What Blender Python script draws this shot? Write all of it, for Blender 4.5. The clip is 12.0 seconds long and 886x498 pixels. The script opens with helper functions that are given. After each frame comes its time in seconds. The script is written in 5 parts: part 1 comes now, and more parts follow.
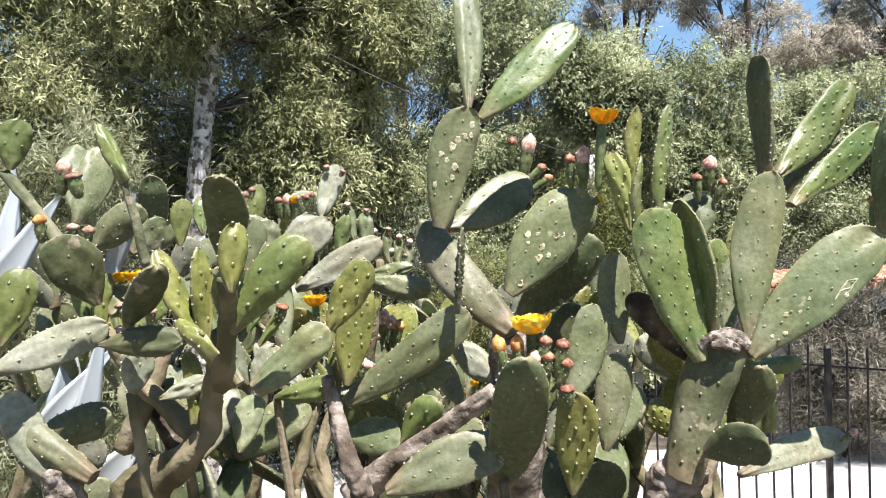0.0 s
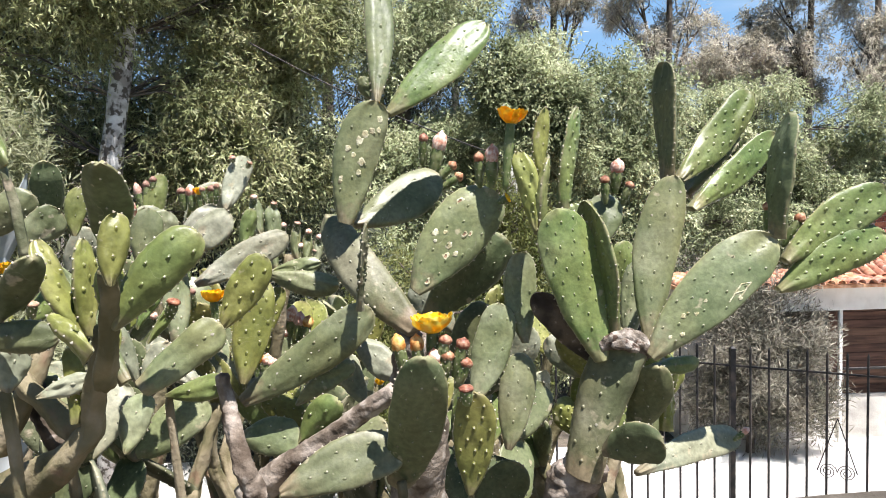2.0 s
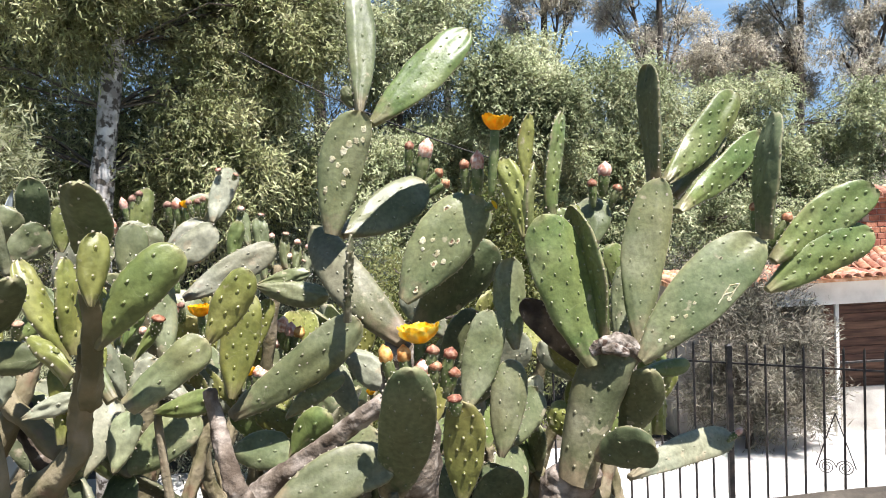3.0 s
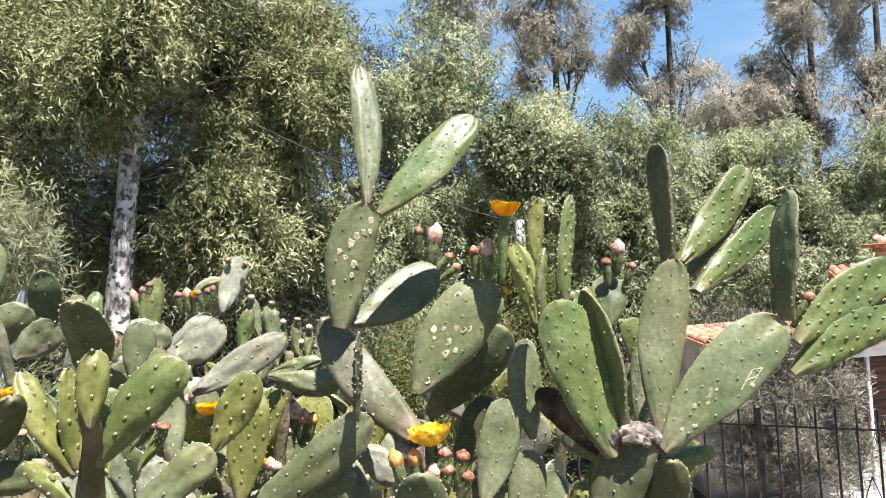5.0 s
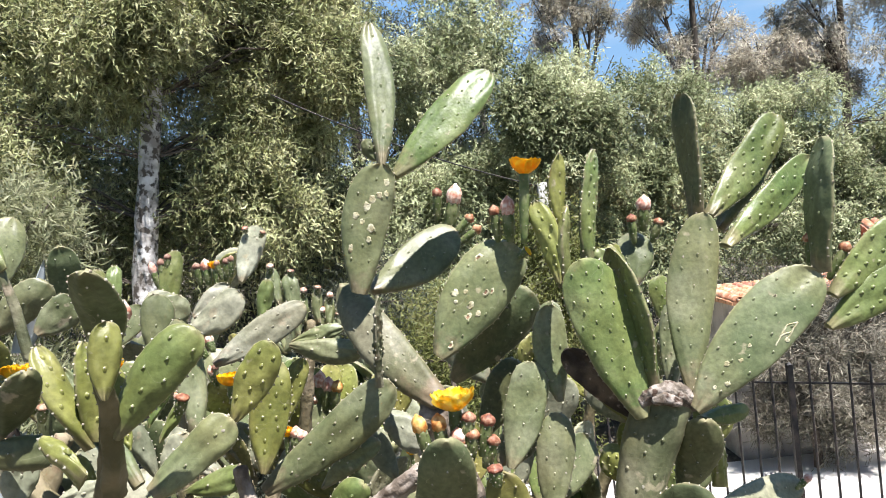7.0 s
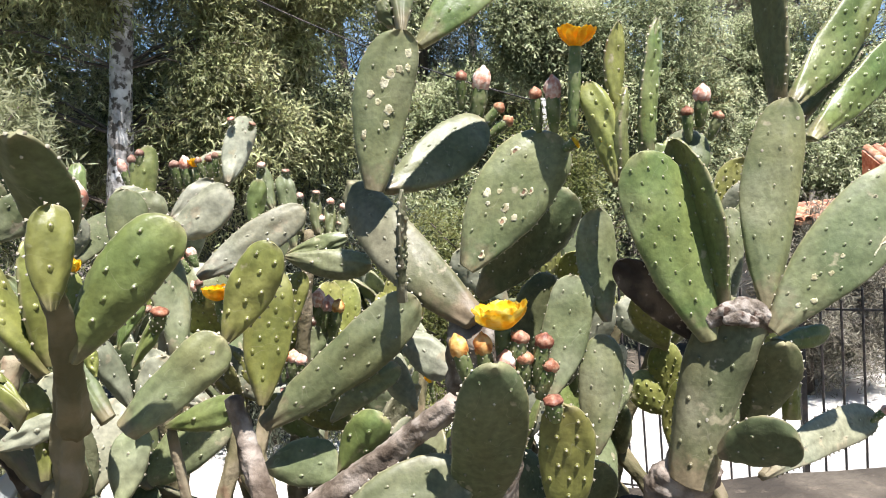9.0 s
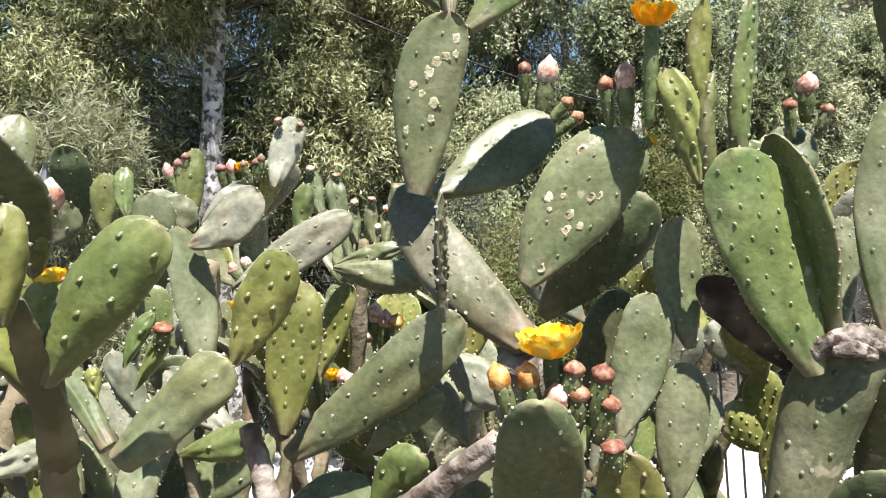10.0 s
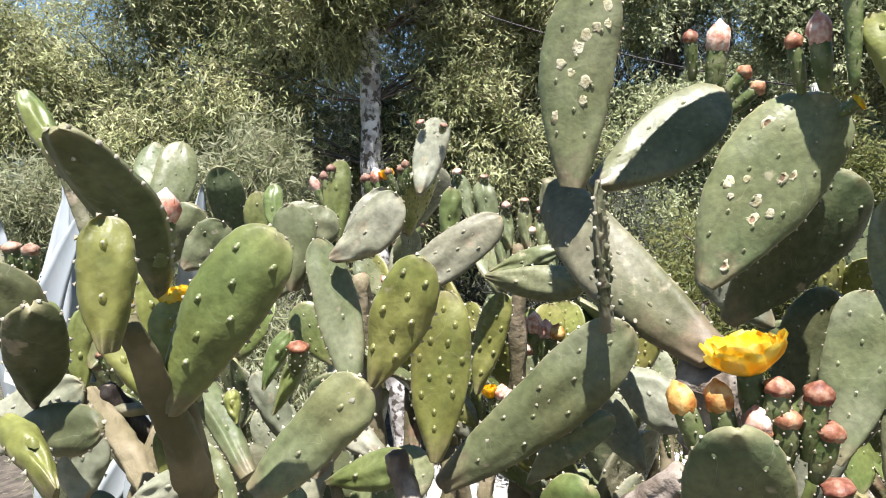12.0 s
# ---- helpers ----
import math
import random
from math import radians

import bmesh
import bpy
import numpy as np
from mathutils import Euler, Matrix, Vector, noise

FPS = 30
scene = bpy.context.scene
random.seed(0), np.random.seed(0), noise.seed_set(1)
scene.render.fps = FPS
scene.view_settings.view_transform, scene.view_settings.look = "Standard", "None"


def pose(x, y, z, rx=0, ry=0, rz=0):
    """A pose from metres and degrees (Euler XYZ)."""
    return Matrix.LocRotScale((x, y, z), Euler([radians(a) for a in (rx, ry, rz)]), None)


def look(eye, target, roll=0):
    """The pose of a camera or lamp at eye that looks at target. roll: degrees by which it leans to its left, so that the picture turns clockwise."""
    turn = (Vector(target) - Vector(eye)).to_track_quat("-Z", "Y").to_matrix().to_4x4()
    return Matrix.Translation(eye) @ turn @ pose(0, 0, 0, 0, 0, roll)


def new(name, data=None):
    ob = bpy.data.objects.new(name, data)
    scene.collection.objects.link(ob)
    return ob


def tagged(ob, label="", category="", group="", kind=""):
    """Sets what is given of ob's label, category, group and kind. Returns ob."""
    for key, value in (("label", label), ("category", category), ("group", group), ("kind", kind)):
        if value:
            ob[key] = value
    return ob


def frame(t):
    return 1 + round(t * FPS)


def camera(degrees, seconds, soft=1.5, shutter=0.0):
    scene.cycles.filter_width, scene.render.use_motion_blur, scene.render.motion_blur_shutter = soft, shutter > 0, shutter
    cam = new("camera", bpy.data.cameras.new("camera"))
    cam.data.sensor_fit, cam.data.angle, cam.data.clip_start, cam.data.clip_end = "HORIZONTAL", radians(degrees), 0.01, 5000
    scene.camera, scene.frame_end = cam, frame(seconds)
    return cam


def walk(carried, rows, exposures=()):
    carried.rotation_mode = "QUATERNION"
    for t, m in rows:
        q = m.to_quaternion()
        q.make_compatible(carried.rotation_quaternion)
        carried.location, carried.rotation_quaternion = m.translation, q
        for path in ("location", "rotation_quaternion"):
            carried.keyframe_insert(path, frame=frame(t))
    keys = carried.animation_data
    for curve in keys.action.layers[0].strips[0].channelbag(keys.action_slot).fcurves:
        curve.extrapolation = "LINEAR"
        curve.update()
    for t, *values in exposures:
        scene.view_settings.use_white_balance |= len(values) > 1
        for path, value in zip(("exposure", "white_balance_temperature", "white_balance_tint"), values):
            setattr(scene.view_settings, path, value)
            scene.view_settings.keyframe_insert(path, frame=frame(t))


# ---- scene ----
cam = camera(60.4, 12.0, soft=1.0)
PATH = [
    (0, (0.0984, 0.1036, 1.4873), (0.0140, 2.0987, 1.3767), -2.82),
    (0.5, (0.0987, 0.1117, 1.4888), (0.0183, 2.1071, 1.3801), -2.31),
    (1, (0.1303, 0.1285, 1.4865), (0.1150, 2.1242, 1.3566), -2.08),
    (1.5, (0.1448, 0.1418, 1.4845), (0.1705, 2.1376, 1.3575), -1.79),
    (2, (0.1646, 0.1360, 1.4828), (0.2703, 2.1293, 1.3578), -1.33),
    (2.5, (0.1773, 0.1272, 1.4925), (0.2880, 2.1209, 1.3784), -2.02),
    (3, (0.1959, 0.1431, 1.4993), (0.3096, 2.1363, 1.3803), -2.71),
    (3.5, (0.2193, 0.1839, 1.5344), (0.3451, 2.1794, 1.4894), -2.79),
    (3.7, (0.2187, 0.1930, 1.5488), (0.3205, 2.1903, 1.5368), -2.94),
    (5.3, (0.2393, 0.1832, 1.6056), (0.3162, 2.1816, 1.6327), -4.49),
    (5.5, (0.2424, 0.1840, 1.6035), (0.3302, 2.1819, 1.6316), -4.67),
    (6, (0.2440, 0.2027, 1.6002), (0.3029, 2.2019, 1.6102), -6.03),
    (6.5, (0.2467, 0.2226, 1.5987), (0.2767, 2.2224, 1.5918), -6.39),
    (7, (0.2477, 0.2495, 1.5828), (0.2476, 2.2488, 1.5298), -6.15),
    (7.5, (0.2458, 0.2810, 1.5725), (0.2027, 2.2790, 1.4957), -5.24),
    (7.7, (0.2456, 0.3010, 1.5580), (0.2053, 2.2969, 1.4362), -5.53),
    (9.3, (0.1026, 0.6938, 1.4801), (0.1370, 2.6788, 1.2377), -5.58),
    (9.5, (0.1179, 0.7290, 1.4756), (0.0834, 2.7198, 1.2869), -5.82),
    (10, (0.2053, 0.8506, 1.4516), (-0.0056, 2.8308, 1.2662), -5.78),
    (10.5, (0.2638, 0.9481, 1.4274), (-0.0919, 2.9082, 1.2508), -7.08),
    (11, (0.2535, 0.9956, 1.4140), (-0.1062, 2.9553, 1.2405), -8.18),
    (11.5, (0.1782, 0.9869, 1.4219), (-0.2097, 2.9439, 1.2817), -8.44),
    (12, (0.1905, 1.0236, 1.4222), (-0.4299, 2.9221, 1.3189), -9.41),
]
walk(cam, [(t, look(eye, target, roll)) for t, eye, target, roll in PATH])

# ---- light ----
SUN_EL, SUN_AZ = 67.0, 146.0      # degrees; azimuth is clockwise from +y
world = bpy.data.worlds.new("sky")
scene.world = world
world.use_nodes = True
wn = world.node_tree.nodes
sky = wn.new("ShaderNodeTexSky")
sky.sky_type = "NISHITA"
sky.sun_disc = False
sky.sun_elevation = radians(SUN_EL)
sky.sun_rotation = radians(SUN_AZ)
sky.altitude = 900
sky.air_density, sky.dust_density, sky.ozone_density = 1.2, 0.0, 3.5
wn["Background"].inputs["Strength"].default_value = 0.05
world.node_tree.links.new(sky.outputs[0], wn["Background"].inputs["Color"])
sun = new("sun", bpy.data.lights.new("sun", "SUN"))
sun.data.energy, sun.data.angle, sun.data.color = 5.0, radians(0.53), (1.0, 0.960, 0.962)
el, az = radians(SUN_EL), radians(SUN_AZ)
to_sun = Vector((math.cos(el) * math.sin(az), math.cos(el) * math.cos(az), math.sin(el)))
sun.matrix_world = to_sun.to_track_quat("Z", "Y").to_matrix().to_4x4()
scene.view_settings.exposure = 1.26


# ---- materials ----
def mat(name, stops, scale=6.0, detail=6.0, rough=0.6, bump=0.15, bump_scale=60.0, vary=0.0, island=False,
        spots=None, through_light=0.0, spec=0.3, metal=0.0, stretch=(1, 1, 1), dist=0.01):
    """Noise-coloured surface. stops: colours from low to high noise. spots: (scale, threshold, colour). through_light: share of translucency."""
    m = bpy.data.materials.new(name)
    m.use_nodes = True
    n, l = m.node_tree.nodes, m.node_tree.links
    p = n["Principled BSDF"]
    p.inputs["Roughness"].default_value = rough
    p.inputs["Specular IOR Level"].default_value = spec
    p.inputs["Metallic"].default_value = metal
    tc = n.new("ShaderNodeTexCoord")
    mp = n.new("ShaderNodeMapping")
    mp.inputs["Scale"].default_value = stretch
    l.new(tc.outputs["Object"], mp.inputs["Vector"])
    info = n.new("ShaderNodeObjectInfo")
    off = n.new("ShaderNodeVectorMath")
    off.operation = "MULTIPLY_ADD"
    l.new(info.outputs["Random"], off.inputs[0])
    off.inputs[1].default_value = (13.0, 7.0, 5.0)
    l.new(mp.outputs[0], off.inputs[2])
    big = n.new("ShaderNodeTexNoise")
    big.inputs["Scale"].default_value, big.inputs["Detail"].default_value = scale, detail
    l.new(off.outputs[0], big.inputs["Vector"])
    ramp = n.new("ShaderNodeValToRGB")
    cr = ramp.color_ramp
    while len(cr.elements) < len(stops):
        cr.elements.new(0.5)
    for i, (e, c) in enumerate(zip(cr.elements, stops)):
        e.position = 0.36 + 0.28 * i / max(1, len(stops) - 1)
        e.color = (*c, 1)
    l.new(big.outputs["Fac"], ramp.inputs["Fac"])
    col = ramp.outputs["Color"]
    if spots:
        sp = n.new("ShaderNodeTexNoise")
        sp.inputs["Scale"].default_value, sp.inputs["Detail"].default_value = spots[0], 4.0
        l.new(off.outputs[0], sp.inputs["Vector"])
        mr = n.new("ShaderNodeMapRange")
        mr.inputs["From Min"].default_value, mr.inputs["From Max"].default_value = spots[1], spots[1] + 0.08
        l.new(sp.outputs["Fac"], mr.inputs["Value"])
        mx = n.new("ShaderNodeMixRGB")
        mx.inputs["Color2"].default_value = (*spots[2], 1)
        l.new(mr.outputs[0], mx.inputs["Fac"])
        l.new(col, mx.inputs["Color1"])
        col = mx.outputs[0]
    if vary:
        hsv = n.new("ShaderNodeHueSaturation")
        rnd = info.outputs["Random"]
        if island:
            rnd = n.new("ShaderNodeNewGeometry").outputs["Random Per Island"]
        for key, lo, hi in (("Value", 1 - vary, 1 + vary), ("Hue", 0.5 - 0.03 * vary, 0.5 + 0.05 * vary)):
            r = n.new("ShaderNodeMapRange")
            r.inputs["To Min"].default_value, r.inputs["To Max"].default_value = lo, hi
            l.new(rnd, r.inputs["Value"])
            l.new(r.outputs[0], hsv.inputs[key])
        l.new(col, hsv.inputs["Color"])
        col = hsv.outputs[0]
    l.new(col, p.inputs["Base Color"])
    if bump:
        fine = n.new("ShaderNodeTexNoise")
        fine.inputs["Scale"].default_value, fine.inputs["Detail"].default_value = bump_scale, 5.0
        l.new(mp.outputs[0], fine.inputs["Vector"])
        bp = n.new("ShaderNodeBump")
        bp.inputs["Strength"].default_value, bp.inputs["Distance"].default_value = bump, dist
        l.new(fine.outputs["Fac"], bp.inputs["Height"])
        l.new(bp.outputs[0], p.inputs["Normal"])
    if through_light:
        tr = n.new("ShaderNodeBsdfTranslucent")
        l.new(col, tr.inputs["Color"])
        mix = n.new("ShaderNodeMixShader")
        mix.inputs["Fac"].default_value = through_light
        l.new(p.outputs[0], mix.inputs[1])
        l.new(tr.outputs[0], mix.inputs[2])
        l.new(mix.outputs[0], n["Material Output"].inputs["Surface"])
    return m


def pad_mat(name, stops, warm, rough=0.42, cork=0.7, scab=0.66, spec=0.4, vary=0.14):
    """Waxy skin of a cactus joint: mottled green, yellowed patches, fine grain, pale scabs and scratches, a corky foot and a dry rim. UV: across and along the joint."""
    m = bpy.data.materials.new(name)
    m.use_nodes = True
    n, l = m.node_tree.nodes, m.node_tree.links
    p = n["Principled BSDF"]
    p.inputs["Specular IOR Level"].default_value = spec
    tc = n.new("ShaderNodeTexCoord")
    info = n.new("ShaderNodeObjectInfo")
    off = n.new("ShaderNodeVectorMath")
    off.operation = "MULTIPLY_ADD"
    l.new(info.outputs["Random"], off.inputs[0])
    off.inputs[1].default_value = (13.0, 7.0, 5.0)
    l.new(tc.outputs["Object"], off.inputs[2])

    def tex(scale, detail=4.0, distortion=0.0):
        t = n.new("ShaderNodeTexNoise")
        t.inputs["Scale"].default_value, t.inputs["Detail"].default_value, t.inputs["Distortion"].default_value = scale, detail, distortion
        l.new(off.outputs[0], t.inputs["Vector"])
        return t.outputs["Fac"]

    def span(v, a, b, lo=0.0, hi=1.0):
        r = n.new("ShaderNodeMapRange")
        for key, x in (("From Min", a), ("From Max", b), ("To Min", lo), ("To Max", hi)):
            r.inputs[key].default_value = x
        l.new(v, r.inputs["Value"])
        return r.outputs[0]

    def op(kind, a, b):
        o = n.new("ShaderNodeMath")
        o.operation = kind
        for k, x in enumerate((a, b)):
            if isinstance(x, float):
                o.inputs[k].default_value = x
            else:
                l.new(x, o.inputs[k])
        return o.outputs[0]

    def mix(fac, a, b):
        x = n.new("ShaderNodeMixRGB")
        l.new(fac, x.inputs["Fac"])
        l.new(a, x.inputs["Color1"])
        x.inputs["Color2"].default_value = (*b, 1)
        return x.outputs[0]

    base = tex(6.5, 7.0)
    ramp = n.new("ShaderNodeValToRGB")
    cr = ramp.color_ramp
    cr.elements.new(0.5)
    for e, c, at in zip(cr.elements, stops, (0.34, 0.5, 0.68)):
        e.position, e.color = at, (*c, 1)
    l.new(base, ramp.inputs["Fac"])
    col = ramp.outputs["Color"]
    col = mix(span(tex(3.1, 3.0), 0.46, 0.72, 0.0, 0.6), col, warm)
    uv = n.new("ShaderNodeSeparateXYZ")
    l.new(tc.outputs["UV"], uv.inputs[0])
    along, wob = uv.outputs[1], tex(26.0, 6.0)
    edge = op("MAXIMUM", op("ABSOLUTE", op("SUBTRACT", op("MULTIPLY", uv.outputs[0], 2.0), 1.0), 0.0), along)
    col = mix(span(op("ADD", edge, op("MULTIPLY", wob, 0.10)), 1.0, 1.06, 0.0, 0.6), col, (0.31, 0.27, 0.15))
    line = op("ABSOLUTE", op("SUBTRACT", tex(8.0, 2.0, 1.2), 0.5), 0.0)
    col = mix(span(op("ADD", line, op("MULTIPLY", wob, 0.012)), 0.009, 0.006, 0.0, 0.22), col, (0.36, 0.34, 0.24))
    col = mix(span(tex(19.0, 5.0), scab, scab + 0.05, 0.0, 0.75), col, (0.33, 0.29, 0.19))
    col = mix(span(op("SUBTRACT", along, op("MULTIPLY", wob, 0.42)), -0.04, -0.16, 0.0, cork), col, (0.19, 0.15, 0.09))
    hsv = n.new("ShaderNodeHueSaturation")
    l.new(op("MULTIPLY", span(info.outputs["Random"], 0.0, 1.0, 1 - vary, 1 + vary), span(tex(70.0, 4.0), 0.3, 0.7, 0.78, 1.22)), hsv.inputs["Value"])
    l.new(span(info.outputs["Random"], 0.0, 1.0, 0.488, 0.508), hsv.inputs["Hue"])
    l.new(col, hsv.inputs["Color"])
    l.new(hsv.outputs[0], p.inputs["Base Color"])
    l.new(span(base, 0.3, 0.7, rough + 0.10, rough - 0.06), p.inputs["Roughness"])
    b1 = n.new("ShaderNodeBump")
    b1.inputs["Strength"].default_value, b1.inputs["Distance"].default_value = 0.32, 0.012
    l.new(tex(17.0, 4.0), b1.inputs["Height"])
    b2 = n.new("ShaderNodeBump")
    b2.inputs["Strength"].default_value, b2.inputs["Distance"].default_value = 0.22, 0.003
    l.new(tex(120.0, 3.0), b2.inputs["Height"])
    l.new(b1.outputs[0], b2.inputs["Normal"])
    l.new(b2.outputs[0], p.inputs["Normal"])
    return m


M = {
    "grey": pad_mat("pad_grey_green", [(0.094, 0.117, 0.050), (0.142, 0.163, 0.080), (0.218, 0.230, 0.138)], (0.185, 0.172, 0.070)),
    "green": pad_mat("pad_fresh_green", [(0.078, 0.118, 0.032), (0.122, 0.162, 0.052), (0.186, 0.214, 0.090)], (0.190, 0.190, 0.055), 0.38, 0.6, 0.69),
    "young": pad_mat("pad_yellow_green", [(0.118, 0.134, 0.030), (0.182, 0.194, 0.050), (0.258, 0.258, 0.092)], (0.230, 0.190, 0.055), 0.40, 0.5, 0.68),
    # the green skin again, with shade put into its colour, for joints in shadow
    "green_shaded": pad_mat("pad_green_shaded", [(0.056, 0.076, 0.034), (0.090, 0.112, 0.052), (0.135, 0.155, 0.082)], (0.140, 0.125, 0.052), 0.48, 0.7, 0.67, 0.3),
    "pale": pad_mat("pad_pale_dry", [(0.160, 0.176, 0.112), (0.236, 0.248, 0.172), (0.345, 0.345, 0.260)], (0.255, 0.235, 0.140), 0.50, 0.8, 0.62, 0.3),
    "olive": pad_mat("pad_olive", [(0.083, 0.093, 0.044), (0.128, 0.134, 0.070), (0.200, 0.192, 0.122)], (0.160, 0.125, 0.062), 0.50, 1.0, 0.63, 0.3),
    "old": mat("pad_old_corky", [(0.062, 0.068, 0.036), (0.115, 0.118, 0.064), (0.205, 0.19, 0.125)], 9, 9, 0.6, 0.5, 60, 0.12, spots=(13, 0.62, (0.24, 0.20, 0.14)), spec=0.2),
    "bole": mat("old_green_bark", [(0.110, 0.098, 0.050), (0.190, 0.160, 0.092), (0.290, 0.240, 0.160)], 7, 9, 0.75, 0.6, 45, 0.1, spots=(9, 0.60, (0.20, 0.135, 0.085)), spec=0.2),
    "cork": mat("corky_bark", [(0.105, 0.080, 0.058), (0.225, 0.182, 0.140), (0.400, 0.340, 0.280)], 16, 10, 0.85, 1.0, 38, 0.15, spots=(11, 0.60, (0.42, 0.37, 0.31)), spec=0.15),
    "crust": mat("pale_crust", [(0.11, 0.088, 0.066), (0.21, 0.178, 0.145), (0.34, 0.30, 0.26)], 34, 9, 0.9, 1.0, 60, 0.1, spots=(45, 0.56, (0.09, 0.06, 0.045)), spec=0.15),
    "dead": mat("pad_dead_brown", [(0.018, 0.014, 0.011), (0.042, 0.033, 0.025), (0.11, 0.085, 0.06)], 12, 8, 0.7, 0.6, 50, 0.1, spots=(24, 0.64, (0.36, 0.30, 0.25)), spec=0.2),
}
M_AREOLE = mat("areole_felt", [(0.22, 0.19, 0.13), (0.46, 0.43, 0.34)], 60, 3, 0.9, 0.0, vary=0.15, island=True, spec=0.1)
M_SCAR = mat("pale_scar", [(0.34, 0.30, 0.17), (0.60, 0.57, 0.40)], 50, 5, 0.8, 0.4, 120, 0.15, spec=0.15)
M_SCAR_CORE = mat("brown_scar", [(0.16, 0.09, 0.06), (0.30, 0.19, 0.12)], 50, 5, 0.8, 0.4, 120, 0.15, spec=0.15)
M_PETAL = mat("yellow_petal", [(0.92, 0.58, 0.02), (0.95, 0.74, 0.08), (0.95, 0.84, 0.25)], 40, 4, 0.45, 0.1, 200, 0.08, through_light=0.4)
M_PETAL_OR = mat("orange_petal", [(0.95, 0.50, 0.01), (1.0, 0.64, 0.02), (1.0, 0.74, 0.06)], 40, 4, 0.45, 0.1, 200, 0.08, through_light=0.4)
M_STAMEN = mat("stamen", [(0.9, 0.75, 0.1), (1.0, 0.9, 0.3)], 40, 3, 0.7, 0.0)
M_BUD_OR = mat("orange_bud", [(0.40, 0.13, 0.03), (0.62, 0.30, 0.08), (0.74, 0.50, 0.20)], 50, 4, 0.5, 0.2, 150, 0.15)
M_BUD_RED = mat("red_bud", [(0.17, 0.060, 0.032), (0.30, 0.125, 0.070), (0.44, 0.27, 0.17)], 60, 4, 0.5, 0.2, 150, 0.25)
M_BUD_DULL = mat("dull_brown_bud", [(0.17, 0.085, 0.055), (0.29, 0.165, 0.115), (0.42, 0.30, 0.22)], 60, 4, 0.6, 0.2, 150, 0.25)
M_BUD_PINK = mat("faded_pink_bud", [(0.50, 0.20, 0.13), (0.66, 0.40, 0.31), (0.80, 0.68, 0.57)], 60, 4, 0.55, 0.2, 150, 0.12)
M_AGAVE = mat("agave_leaf_blue_grey", [(0.323, 0.374, 0.391), (0.442, 0.484, 0.493), (0.527, 0.552, 0.544)], 5, 5, 0.5, 0.1, 60, 0.08, spec=0.4, stretch=(1, 1, 0.2))


# ---- builders ----
def link(name, verts, faces, material, parent=None, smooth=True, label="", uvs=None):
    me = bpy.data.meshes.new(name)
    me.from_pydata([tuple(v) for v in verts], [], faces)
    if uvs:
        idx = np.empty(len(me.loops), dtype=np.int32)
        me.loops.foreach_get("vertex_index", idx)
        me.uv_layers.new(name="skin").data.foreach_set("uv", np.array(uvs, dtype=np.float32)[idx].ravel())
    me.materials.append(material)
    if smooth:
        me.polygons.foreach_set("use_smooth", [True] * len(me.polygons))
    me.update()
    ob = new(name, me)
    if parent is not None:
        ob.parent = parent
    if label:
        ob["label"] = label
    return ob


def thing(name, label, category, group="", kind="", at=(0, 0, 0)):
    ob = new(name)
    ob.location = at
    ob.empty_display_size = 0.1
    return tagged(ob, label, category, group, kind)


rng = random.Random(4)


def pad_axes(base, tip, normal):
    a = Vector(tip) - Vector(base)
    length = a.length
    a.normalize()
    n = Vector(normal)
    n = (n - a * n.dot(a)).normalized()
    return a, n, n.cross(a) * -1.0, length


def outline(s, widest, neck):
    if s < widest:
        return neck + (1 - neck) * math.sin(math.pi / 2 * s / widest) ** 0.92
    return max(0.0, 1 - ((s - widest) / (1 - widest)) ** 2.9) ** 0.46


